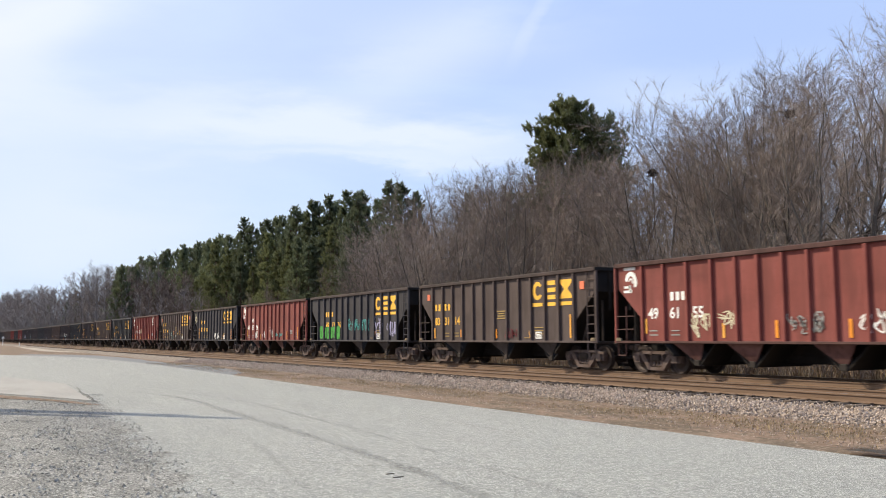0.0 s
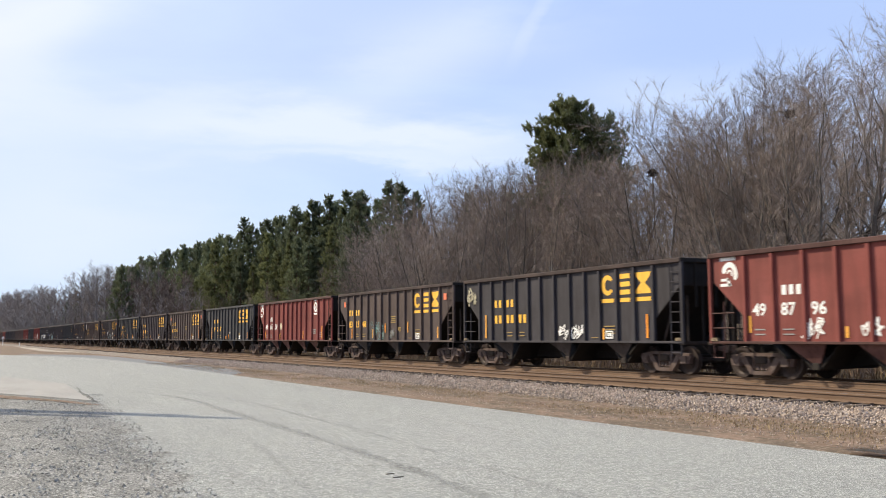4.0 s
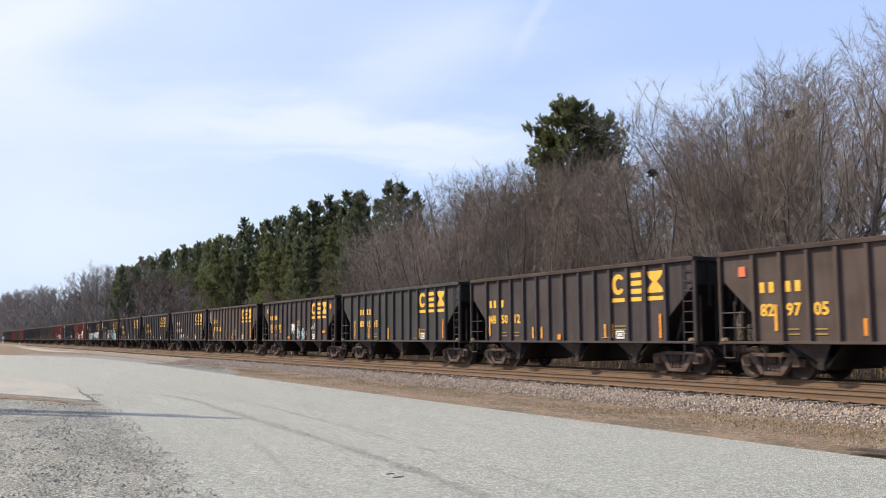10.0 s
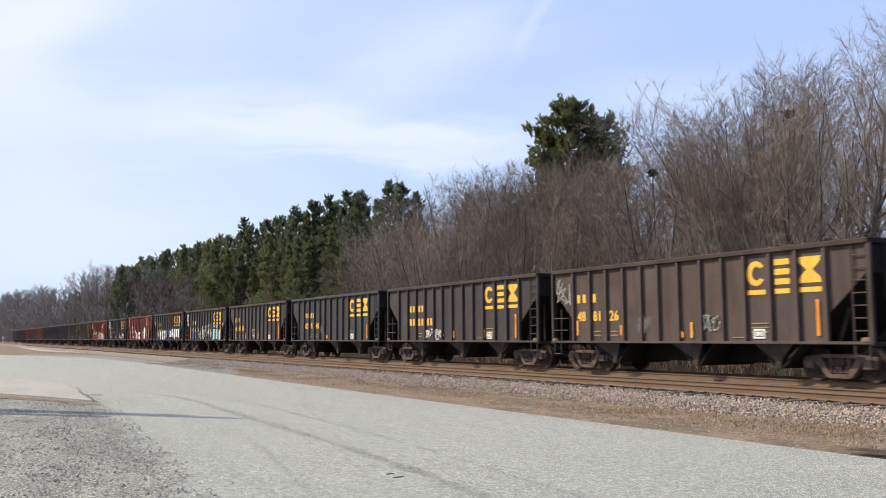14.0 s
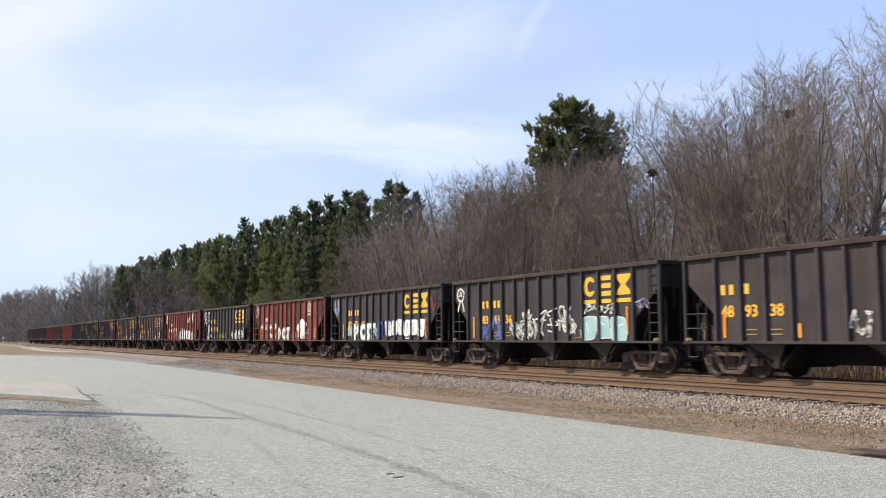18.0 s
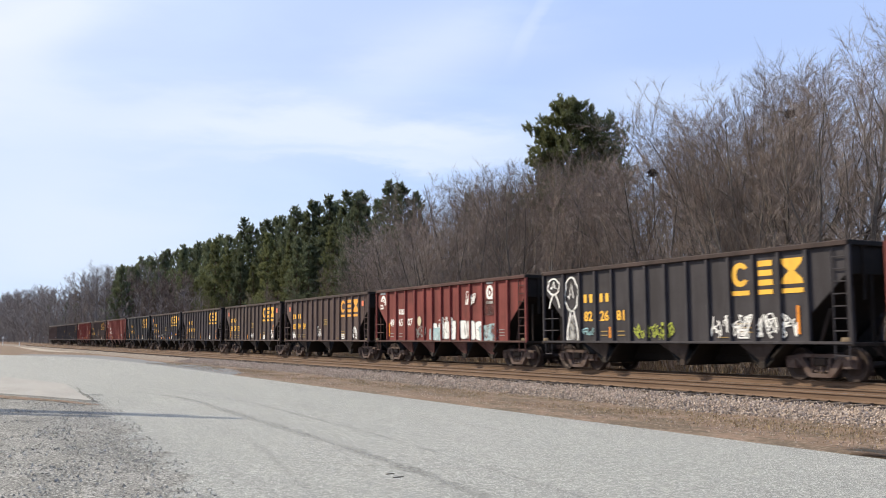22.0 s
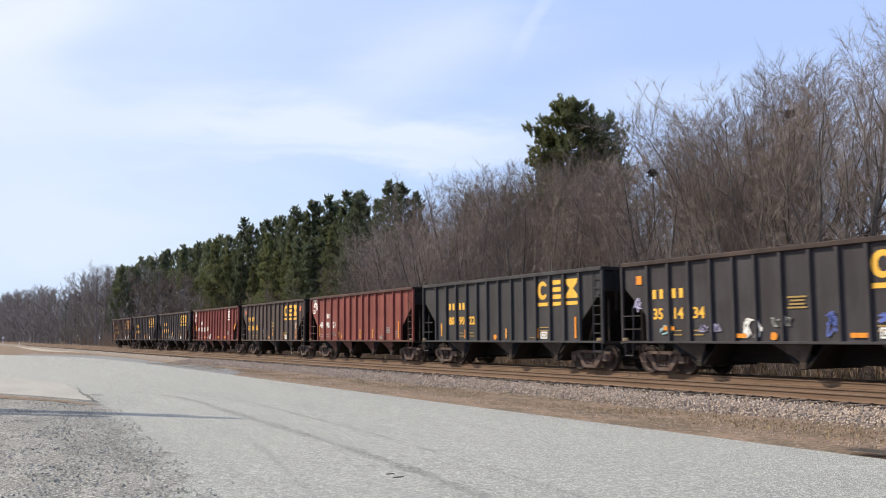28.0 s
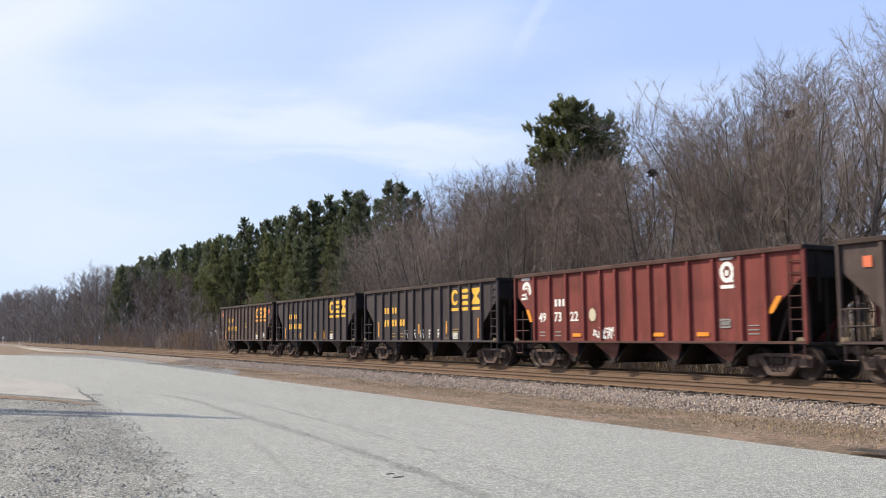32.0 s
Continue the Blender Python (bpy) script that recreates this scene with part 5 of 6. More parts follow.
    ("deepred", "49 73 22", "halfring", None, [], [("dot", 5.0, 2.05, "cream"), (S, 5.0, 6.4, 1.15, 1.6, "white", 72), ("flat", 3.8, 1.25, "orange"), ("flat", 8.2, 1.25, "orange"), ("flat", 10.2, 1.25, "orange"), ("slant", 1.0, 1.85, "orange"), ("slant", 13.0, 1.9, "orange")], "dark red oxide hopper with slanted orange bars"),
    ("dark", "", "big", None, [(1.6, 1.3, 0.8), (6.4, 1.4, 0.5), (9.2, 1.4, 0.6), (12.05, 1.2, 0.9)], [("row", 4.9, 9.3, "white")], "dark grey-brown coal hopper with small white marks along the sill"),
    ("dark", "", "big", None, [(1.6, 1.2, 0.7), (4.7, 1.2, 0.4), (7.3, 1.2, 0.4), (8.8, 1.2, 0.5)], [], "dark grey-brown coal hopper"),
    ("brown", "", "big", "coral", [(1.6, 1.2, 0.6)], [(S, 11.4, 11.9, 1.2, 1.7, "white", 73)], "faded brown coal hopper at the end of the train"),
]


def letter_car(car, spec, kind):
    coat, number, emblem, squares, bars, marks, label = spec
    length = BODY[kind]
    half = length / 2
    mk = Marks(car, half)
    red = kind == "four"
    ink = "white" if red else "yellow"
    ribs = RIBS[kind]
    if emblem == "big":
        mk.big_logo(ribs[8] + 0.95 if not red else 9.7, "amber" if coat == "brown" else "yellow")
    if emblem.startswith("half"):
        mk.wheel_logo(0.4, 3.12)
    if emblem.endswith("ring"):
        mk.ring_logo(11.2, 3.2, "cream" if number == "49 31 84" else "white")
    # owner's initials stay plain bars of their size
    n = 3 if red or number.startswith("4") else 4
    z = 2.5 if not red else 2.42
    third = number in ("49 13 36", "83 25 31", "80 15 15", "82 91 48", "83 44 36", "82 72 65", "82 26 81", "80 90 22", "")
    first = ribs[1 if third else 0] + 0.2 if not red else ribs[1] + 0.28
    gap = 0.92 if not red else 1.02
    for k in range(n):
        if red:
            mk.bar(first + 0.25 * k, z, 0.15, 0.28, ink, "initial_bar")
        else:
            mk.bar(first + gap * (k // 2) + 0.33 * (k % 2), z, 0.17, 0.31, ink, "initial_bar")
    start = ribs[1 if third else 0] + 0.2 if not red else ribs[0] + 0.25
    if number:
        mk.digits(number, start, 1.83 if not red else 1.85, 0.5, ink, gap)
    else:
        for k in range(6):
            mk.bar(start + gap * (k // 2) + 0.33 * (k % 2), 1.83, 0.19, 0.34, ink, "number_bar")
    # stencilled weights and dates, too small to read
    tint = "dull" if not red else "grey"
    for k in range(2):
        for z in (1.28, 1.42):
            mk.bar(start + gap * (k + (0 if red else 1) * 0.98) + 0.05, z, 0.38, 0.04, tint, "stencil_line")
    if not red:
        for z in (1.35, 1.48, 1.6):
            mk.bar(ribs[9] + 0.2, z, 0.6, 0.04, tint, "stencil_line")
        mk.bar(9.05, 1.2, 0.5, 0.03, tint, "stencil_line")
        if squares:
            mk.shapes("stencil_frame", [[(7.0, 2.02), (7.65, 2.02), (7.65, 2.07), (7.0, 2.07)], [(7.0, 2.32), (7.65, 2.32), (7.65, 2.37), (7.0, 2.37)], [(7.06, 2.12), (7.6, 2.12), (7.6, 2.17), (7.06, 2.17)], [(7.1, 2.22), (7.58, 2.22), (7.58, 2.27), (7.1, 2.27)]], tint)
        box_a, box_z = ribs[8] + 1.15, 1.18
    else:
        for z in (1.3, 1.42, 1.55):
            mk.bar(ribs[11] + 0.2, z, 0.42, 0.03, "grey", "stencil_line")
        box_a, box_z = ribs[10] + 0.2, 1.5
    w, h, t = 0.42, 0.28, 0.05
    mk.shapes("inspection_frame", [[(box_a, box_z), (box_a + w, box_z), (box_a + w, box_z + t), (box_a, box_z + t)], [(box_a, box_z + h - t), (box_a + w, box_z + h - t), (box_a + w, box_z + h), (box_a, box_z + h)],
                                   [(box_a, box_z + t), (box_a + t, box_z + t), (box_a + t, box_z + h - t), (box_a, box_z + h - t)], [(box_a + w - t, box_z + t), (box_a + w, box_z + t), (box_a + w, box_z + h - t), (box_a + w - t, box_z + h - t)],
                                   [(box_a + 0.1, box_z + 0.08), (box_a + 0.2, box_z + 0.08), (box_a + 0.2, box_z + 0.2), (box_a + 0.1, box_z + 0.2)], [(box_a + 0.23, box_z + 0.08), (box_a + 0.32, box_z + 0.08), (box_a + 0.32, box_z + 0.2), (box_a + 0.23, box_z + 0.2)]], "white" if not red else "grey")
    if squares:
        mk.bar(0.72, 3.02, 0.26, 0.3, squares, "corner_square")
        mk.bar(length - 0.98, 3.02, 0.26, 0.3, squares, "corner_square")
    for a, z, h in bars:
        if third and a < 1.7:
            a = 1.72
        mk.bar(a, z, 0.1, h, "amber" if int(a * 10) % 3 else "orange", "reflector_bar")
    for row in marks:
        if row[0] == "scrawl":
            mk.scrawl(*row[1:7])
        elif row[0] == "blocks":
            mk.blocks(*row[1:])
        elif row[0] == "wash":
            _, a0, a1, z0, z1, col, _ = row
            mk.blocks(a0 - 0.15, a1 + 0.15, z0, z1 + 0.1, 2, col + "_wash", col + "_wash", row[6])
        elif row[0] == "dot":
            _, a, z, col = row
            mk.shapes("round_mark", [[(a + (0.2 if z > 1.8 else 0.12) * math.cos(t * 0.524), z + (0.24 if z > 1.8 else 0.12) * math.sin(t * 0.524)) for t in range(12)]], col)
        elif row[0] == "flat":
            mk.bar(row[1], row[2], 0.5, 0.13, row[3], "reflector_bar")
        elif row[0] == "slant":
            mk.bar(row[1], row[2], 0.2, 0.5, row[3], "reflector_bar", 0.35 if row[1] > 5 else -0.25)
        elif row[0] == "blob":
            mk.blob(*row[1:])
        elif row[0] == "mushroom":
            mk.mushroom(*row[1:])
        elif row[0] == "panel":
            mk.shapes("dull_panel", [[(row[1], row[3]), (row[2], row[3]), (row[2], row[4]), (row[1], row[4])]], "dark_wash")
        elif row[0] == "letters":
            for a, letter in zip(row[1], row[3]):
                for fat, ink in ((0.11, row[5]), (0.06, row[4])):
                    put("graffiti", text_mesh(letter, row[6], INK[ink], fat), car, Matrix.Translation((a - half, mk.depth(), row[2])) @ Matrix.Rotation(math.pi / 2, 4, "X"), "fat sprayed letter")
        elif row[0] == "row":
            _, a0, a1, col = row
            for k in range(5):
                a = a0 + (a1 - a0) * k / 5
                mk.ribbons("graffiti", [[(a, 1.2), (a, 1.6), (a + 0.3, 1.6)], [(a + 0.3, 1.2), (a + 0.25, 1.45), (a, 1.4)]], 0.08, col)
    tagged(car, label, "hopper car", "coal train cars")


TRAIN = []
MODELS = {}
for spec, rear in zip(CARS, REAR):
    kind = "four" if spec[1].startswith("49") and spec[0] in ("red", "deepred") else "three"
    m = Matrix.Translation((rear + BODY[kind] / 2, TRACK_Y, 0))
    if kind not in MODELS:
        MODELS[kind] = build_hopper(kind, PAINTS["red" if kind == "four" else "black"])
    car = copy_thing(MODELS[kind], m)
    for ob in car.children:
        if ob.type == "MESH" and ob.data.materials and ob.data.materials[0] in PAINTS.values():
            ob.material_slots[0].link = "OBJECT"
            rusty = "chord" in ob.name and spec[0] in ("olive", "dark", "brown", "black")
            ob.material_slots[0].material = (RED_DUST if "red" in spec[0] else CHUTE_DUST) if ob.name.startswith("chute_plate") else RUSTY_CHORD if rusty else DULL_RED if "red" in spec[0] and ob.name.startswith(("ladder", "grab_iron", "top_chord", "side_sill")) else PAINTS[spec[0]]
    letter_car(car, spec, kind)
    TRAIN.append((car, rear + BODY[kind] / 2))
    for truck in car.children:
        if truck.name.startswith("truck"):
            for w in truck.children:
                if w.name.startswith("wheelset"):
                    WHEELSETS[1 if w.location.x > 0 else -1].append(w)
# the two patterns from which the cars were copied are taken away again
for kind in ("three", "four"):
    for ob in (*MODELS[kind].children_recursive, MODELS[kind]):
        bpy.data.objects.remove(ob)


# ---- woods ----
def grow(rng, p, d, length, radius, level, limbs, twigs):
    """One branch of slightly bent pieces, its side branches curving up towards the light."""
    if level == 3:
        twigs.append((p, p + d * length, radius))
        return
    pieces = (7, 5, 3)[level]
    bend = (0.08, 0.14, 0.17)[level]
    step = length / pieces
    r = radius
    for k in range(pieces):
        d = (d + Vector((rng.gauss(0, bend), rng.gauss(0, bend), rng.gauss(0, bend * 0.5) + (0.03, 0.075, 0.03)[level]))).normalized()
        q = p + d * step
        r1 = max(radius * (1 - (k + 1) / pieces * (0.9, 0.85, 0.7)[level]), 0.004)
        limbs[level].append((p, q, r, r1))
        for _ in range((0 if k == 0 else rng.choice((2, 2, 3)), 2, 6)[level]):
            a = rng.uniform(0, 2 * math.pi)
            u = d.orthogonal().normalized()
            out = u * math.cos(a) + d.cross(u) * math.sin(a)
            lean = (rng.uniform(0.45, 1.0), rng.uniform(0.4, 0.95), rng.uniform(0.25, 0.85))[level]
            nd = (d * math.cos(lean) + out * math.sin(lean)).normalized()
            nl = (length * rng.uniform(0.2, 0.38) * (1.1 - 0.5 * k / pieces), length * rng.uniform(0.32, 0.58) * (1 - 0.3 * k / pieces), rng.uniform(0.3, 0.7))[level]
            grow(rng, p.lerp(q, rng.random()), nd, nl, (max(r1 * 0.55, 0.01), max(r1 * 0.45, 0.0055), 0.0052)[level], level + 1, limbs, twigs)
        p, r = q, r1


def slivers(rows, rng):
    """The finest twigs: single slim points, turned at random."""
    verts, faces = [], []
    for p, q, r in rows:
        d = (q - p).normalized()
        w = d.orthogonal().normalized()
        w = (w * math.cos(rng.uniform(0, 6.3)) + d.cross(w) * rng.uniform(-1, 1)).normalized() * r
        b = len(verts)
        verts += [p - w, p + w, q]
        faces.append((b, b + 1, b + 2))
    return verts, faces


def bare_tree(seed, height, stems, bark, twig):
    rng = random.Random(seed)
    limbs, twigs = ([], [], []), []
    for k in range(stems):
        lean = rng.uniform(0.02, 0.1) if stems == 1 else rng.uniform(0.05, 0.2)
        a = rng.uniform(0, 6.28) if stems == 1 else k * 6.28 / stems + rng.uniform(-0.5, 0.5)
        d = Vector((math.sin(lean) * math.cos(a), math.sin(lean) * math.sin(a), math.cos(lean)))
        grow(rng, Vector((0.15 * math.cos(a), 0.15 * math.sin(a), -0.3)), d, height * rng.uniform(0.8, 0.95), height * (0.013 if stems == 1 else 0.0095), 0, limbs, twigs)
    return mesh_of("trunk", *together(tubes(limbs[0], 5), tubes(limbs[1], 3)), bark), mesh_of("crown", *together(tubes(limbs[2], 3), slivers(twigs, rng)), twig)


def tuft(verts, faces, c, up, size, rng, blades):
    """A brush of long needles round the end of a shoot."""
    u = up.orthogonal().normalized()
    w = up.cross(u)
    for k in range(blades):
        a = k * 6.283 / blades + rng.uniform(-0.4, 0.4)
        lift = rng.uniform(0.3, 2.4)
        d = (u * math.cos(a) + w * math.sin(a) + up * lift).normalized()
        t = d.cross(up + Vector((0.01, 0.02, 0))).normalized() * size * 0.15
        b = len(verts)
        verts += [c - t, c + t, c + d * size]
        faces.append((b, b + 1, b + 2))


def pine_tree(seed, height, spread, clear, tufts, blades, size, dome=False, needle=None):
    """A tall pine: straight trunk, whorled limbs, upturned shoots, each with brushes of needles up to its tip."""
    rng = random.Random(seed)
    wood, verts, faces = [], [], []
    n = 10
    axis = [Vector((0, 0, -0.3))]
    for k in range(n):
        q = axis[-1] + Vector((rng.gauss(0, 0.06), rng.gauss(0, 0.06), (height + 0.3) / n))
        wood.append((axis[-1], q, 0.01 * height * (1 - k / n * 0.88), 0.01 * height * (1 - (k + 1) / n * 0.88)))
        axis.append(q)
    whorls = int((height - clear) / (0.42 if dome else 0.55))
    shoots = []
    for i in range(whorls):
        t = (i + rng.random() * 0.6) / whorls
        z = clear + (height - clear) * t
        base = axis[min(int(z / height * n), n)].copy()
        base.z = z
        reach = spread * (min(1.0, 0.8 + 0.4 * t) * math.sqrt(max(0.0, 1 - max(0.0, (t - 0.42) / 0.58) ** 2)) if dome else min(1.0, 0.55 + 1.6 * t) * (1 - t) ** 0.8 + 0.06) * rng.uniform(0.7, 1.15)
        for b in range(rng.choice((6, 7, 8)) if dome else rng.choice((5, 6))):
            a = rng.uniform(0, 6.283)
            r = max(0.35, reach * rng.uniform(0.7, 1.1))
            d = Vector((math.cos(a), math.sin(a), rng.uniform(-0.08, 0.2) + 0.12 * t))
            tip = base + d * r
            mid = base.lerp(tip, 0.5) + Vector((0, 0, -0.08 * r))
            wood += [(base, mid, 0.02 + 0.007 * r, 0.022), (mid, tip, 0.022, 0.01)]
            side = Vector((-math.sin(a), math.cos(a), 0))
            for _ in range(2 + int(r * (3.0 if dome else 1.2))):
                s = rng.uniform(0.15, 1.0) ** 0.75
                foot = (base.lerp(mid, s * 2) if s < 0.5 else mid.lerp(tip, s * 2 - 1)) + side * rng.gauss(0, 0.2 * r * (1.2 - 0.4 * s))
                up = (d.normalized() * rng.uniform(0.1, 0.7) + side * rng.gauss(0, 0.3) + Vector((0, 0, rng.uniform(0.5, 1.1)))).normalized()
                shoots.append((foot, up, rng.uniform(0.35, 0.95)))
    for k in range(4):
        shoots.append((axis[-1] - Vector((rng.gauss(0, 0.05 + 0.1 * k), rng.gauss(0, 0.05 + 0.1 * k), 0.1 + 0.35 * k)), Vector((rng.gauss(0, 0.2), rng.gauss(0, 0.2), 1)).normalized(), 0.6))
    per = max(1, tufts // len(shoots))
    for foot, up, long in shoots:
        for k in range(per + (rng.random() < tufts / len(shoots) - per)):
            c = foot + up * long * (k + rng.random()) / per + Vector((rng.gauss(0, 0.05), rng.gauss(0, 0.05), rng.gauss(0, 0.05)))
            tuft(verts, faces, c, (up + Vector((rng.gauss(0, 0.25), rng.gauss(0, 0.25), 0))).normalized(), size * rng.uniform(0.75, 1.25), rng, blades)
    return mesh_of("trunk", *together(tubes(wood[:n], 6), tubes(wood[n:], 3)), PINE_BARK), mesh_of("crown", verts, faces, needle or NEEDLE)


def plant(name, meshes, x, y, z, turn, scale, label, category, group):
    tree = tagged(new(name), label, category, group)
    tree.matrix_basis = Matrix.Translation((x, y, z)) @ Matrix.Rotation(turn, 4, "Z") @ Matrix.Diagonal((scale, scale, scale, 1))
    put("trunk", meshes[0], tree)
    put("crown", meshes[1], tree)
    return tree


def ground_z(y):
    return GROUND_Z + min(max(y - 26, 0) * 0.03, 0.5) - 0.1


def px_place(px, y):
    """Where a line of sight across the picture's width meets the line y."""
    a = YAW + math.atan((px - 784) / 1590.8)
    return -y / math.tan(a)


# the wood's skyline: how far it stands over the eye's level against the turn of the view
BARE_LINE = ((0, 515), (60, 500), (130, 500), (150, 472), (180, 458), (215, 466), (640, 402), (720, 356), (784, 308), (820, 268), (885, 258), (925, 252), (985, 276), (1030, 250), (1070, 216), (1115, 236), (1150, 220), (1189, 198), (1243, 174), (1284, 128), (1330, 92), (1372, 54), (1419, 58), (1453, 96), (1480, 86), (1513, 98), (1528, 34), (1554, 5), (1600, -40))


def skyline(px, y):
    """The height over the ground that reaches the skyline from the place (px, y)."""
    row = next((k for k in range(len(BARE_LINE) - 1) if BARE_LINE[k + 1][0] >= px), len(BARE_LINE) - 2)
    (a, u), (b, v) = BARE_LINE[row], BARE_LINE[row + 1]
    line = u + (v - u) * min(max((px - a) / (b - a), 0), 1)
    x = px_place(px, y)
    ahead = -x * math.cos(YAW) + y * math.sin(YAW)
    return (596 - line) / 1590.8 * ahead + EYE.z - ground_z(y)


def build_woods():
    rng = random.Random(77)
    bare = [bare_tree(100 + k, 14, (1, 2, 3, 1, 3, 3, 2, 2)[k], BARK, (TWIG, DARK_TWIG, TWIG, TWIG, DARK_TWIG, TWIG, TWIG, DARK_TWIG)[k]) for k in range(8)]
    tall = [max(v.co.z for v in pair[1].vertices) for pair in bare]
    label = ("bare grey-brown deciduous tree with upright branches", "leafless multi-stemmed tree in winter", "bare dark-twigged tree at the wood's edge")
    # leafless edge of the wood, front to back
    k = 0
    for y, step, lo, hi in ((31, 60, 0.4, 0.62), (35, 54, 0.7, 0.97), (40, 46, 0.84, 1.03), (45, 40, 0.86, 1.02), (50, 46, 0.84, 1.0)):
        px = 640 + rng.uniform(0, 30)
        while px < 1660:
            yy = y + rng.uniform(-2.0, 2.0)
            which = k % 8 if rng.random() < 0.5 else rng.randrange(8)
            s = rng.uniform(lo, hi) * skyline(px, yy) / tall[which]
            plant("bare_tree", bare[which], px_place(px, yy), yy, ground_z(yy), rng.uniform(0, 6.28), s, label[k % 3], "tree", "leafless trees beyond the tracks")
            px += step * rng.uniform(0.7, 1.3) * (0.7 if px < 960 else 0.85 if px < 1400 else 2.3 if y > 38 else 1.8)
            k += 1
    for px, yy, which in ((1556, 36, 3), (1590, 38, 0)):
        plant("bare_tree", bare[which], px_place(px, yy), yy, ground_z(yy), 1.3, skyline(px, yy) / tall[which], "tall bare tree with upright pale branches", "tree", "leafless trees beyond the tracks")
    # leafless trees and saplings in front of the pines
    px = 210
    while px < 650:
        yy = rng.uniform(33, 43)
        plant("bare_tree", bare[rng.choice((1, 4, 7))], px_place(px, yy), yy, ground_z(yy), rng.uniform(0, 6.28), rng.uniform(0.42, 0.68), label[2], "tree", "leafless trees beyond the tracks")
        px += rng.uniform(26, 52)
    # the densest part of the wood's edge
    px = 1262.0
    while px < 1450:
        yy = rng.uniform(36, 43)
        which = rng.choice((0, 2, 3, 5, 6))
        plant("bare_tree", bare[which], px_place(px, yy), yy, ground_z(yy), rng.uniform(0, 6.28), skyline(px, yy) * rng.uniform(0.8, 1.0) / tall[which], label[1], "tree", "leafless trees beyond the tracks")
        px += rng.uniform(22, 40)
    # pale saplings that hide the foot of the pines
    px = 636.0
    while px < 800:
        yy = rng.uniform(29.5, 33)
        which = rng.choice((0, 2, 3, 5, 6))
        plant("bare_tree", bare[which], px_place(px, yy), yy, ground_z(yy), rng.uniform(0, 6.28), skyline(px, yy) * rng.uniform(0.78, 1.0) / tall[which], "pale leafless sapling before dark pines", "tree", "leafless trees beyond the tracks")
        px += rng.uniform(11, 20)
    # taller bare trees where the wood draws near the far bend of the track
    for px in (134, 146, 157, 168, 178, 189, 199, 208, 218, 228):
        yy = rng.uniform(33, 39)
        which = rng.randrange(8)
        plant("bare_tree", bare[which], px_place(px, yy), yy, ground_z(yy), rng.uniform(0, 6.28), skyline(px, yy) * rng.uniform(0.95, 1.08) / tall[which], label[0], "tree", "leafless trees beyond the tracks")
    # one dark tree with spreading limbs stands before the rest
    spread = bare_tree(140, 14, 3, BARK, DARK_TWIG)
    plant("bare_tree", spread, px_place(912, 29.5), 29.5, ground_z(29.5), 0.4, 0.9 * skyline(880, 29.5) / max(v.co.z for v in spread[1].vertices), "dark bare tree with three spreading limbs", "tree", "leafless trees beyond the tracks")
    big = pine_tree(5, 23.3, 4.4, 8.5, 24000, 5, 0.36, True, YELLOW_NEEDLE)
    yy = 52.0
    plant("pine_tree", big, px_place(1012, yy), yy, ground_z(yy), 0.6, 1.0, "tall dark green pine rising over bare trees", "pine tree", "pines")
    small = pine_tree(6, 20.5, 2.6, 9, 4500, 5, 0.33, True)
    plant("pine_tree", small, px_place(1078, 55), 55, ground_z(55), 2.0, 1.07, "slim dark green pine beside a taller one", "pine tree", "pines")
    stand = [pine_tree(20 + k, 22.5, 3.8 + 0.5 * (k % 3), (4.5, 6.5, 5.5, 8)[k % 4], 4200, 4, 0.46) for k in range(4)]
    distant = [pine_tree(30 + k, 22.5, 4.2 + 0.4 * (k % 3), (3.5, 5.5, 4.5)[k % 3], 2900, 4, 0.58) for k in range(3)]
    young = [pine_tree(40 + k, 22.5, 4.4, 3.0, 4000, 4, 0.48, needle=YELLOW_NEEDLE) for k in range(2)]
    px = 212.0
    while px < 715:
        yy = 52 + rng.uniform(-2, 2)
        s = (1.02 if px < 350 else 0.98 if px < 480 else 0.97 if px < 560 else 0.95 if px < 600 else 0.91 if px < 640 else 0.86) + rng.gauss(0.01, 0.03)
        plant("pine_tree", stand[rng.randrange(4)] if px > 420 else distant[rng.randrange(3)], px_place(px, yy), yy, ground_z(yy), rng.uniform(0, 6.28), s, "dark green pine in a dense stand", "pine tree", "pines")
        px += rng.uniform(9, 17) * (0.75 if px < 400 else 1 if px < 640 else 1.5)
    for px, s in ((832, 0.76), (905, 0.72), (738, 0.84)):
        plant("pine_tree", stand[rng.randrange(4)], px_place(px, 52), 52, ground_z(52), rng.uniform(0, 6.28), s, "dark green pine half hidden by bare trees", "pine tree", "pines")
    for px in range(215, 700, 21):
        yy = 44.5 + rng.uniform(-3, 3)
        plant("pine_tree", young[rng.randrange(2)] if px > 300 and rng.random() < 0.45 else stand[rng.randrange(4)] if px > 420 else distant[rng.randrange(3)], px_place(px + rng.uniform(-6, 6), yy), yy, ground_z(yy), rng.uniform(0, 6.28), rng.uniform(0.55, 0.82), "lower green pine at the edge of the stand", "pine tree", "pines")
    for px in range(225, 700, 48):
        yy = 60 + rng.uniform(-3, 3)
        plant("pine_tree", distant[rng.randrange(3)], px_place(px + rng.uniform(-8, 8), yy), yy, ground_z(yy), rng.uniform(0, 6.28), rng.uniform(0.86, 0.98), "dark green pine deep in the stand", "pine tree", "pines")
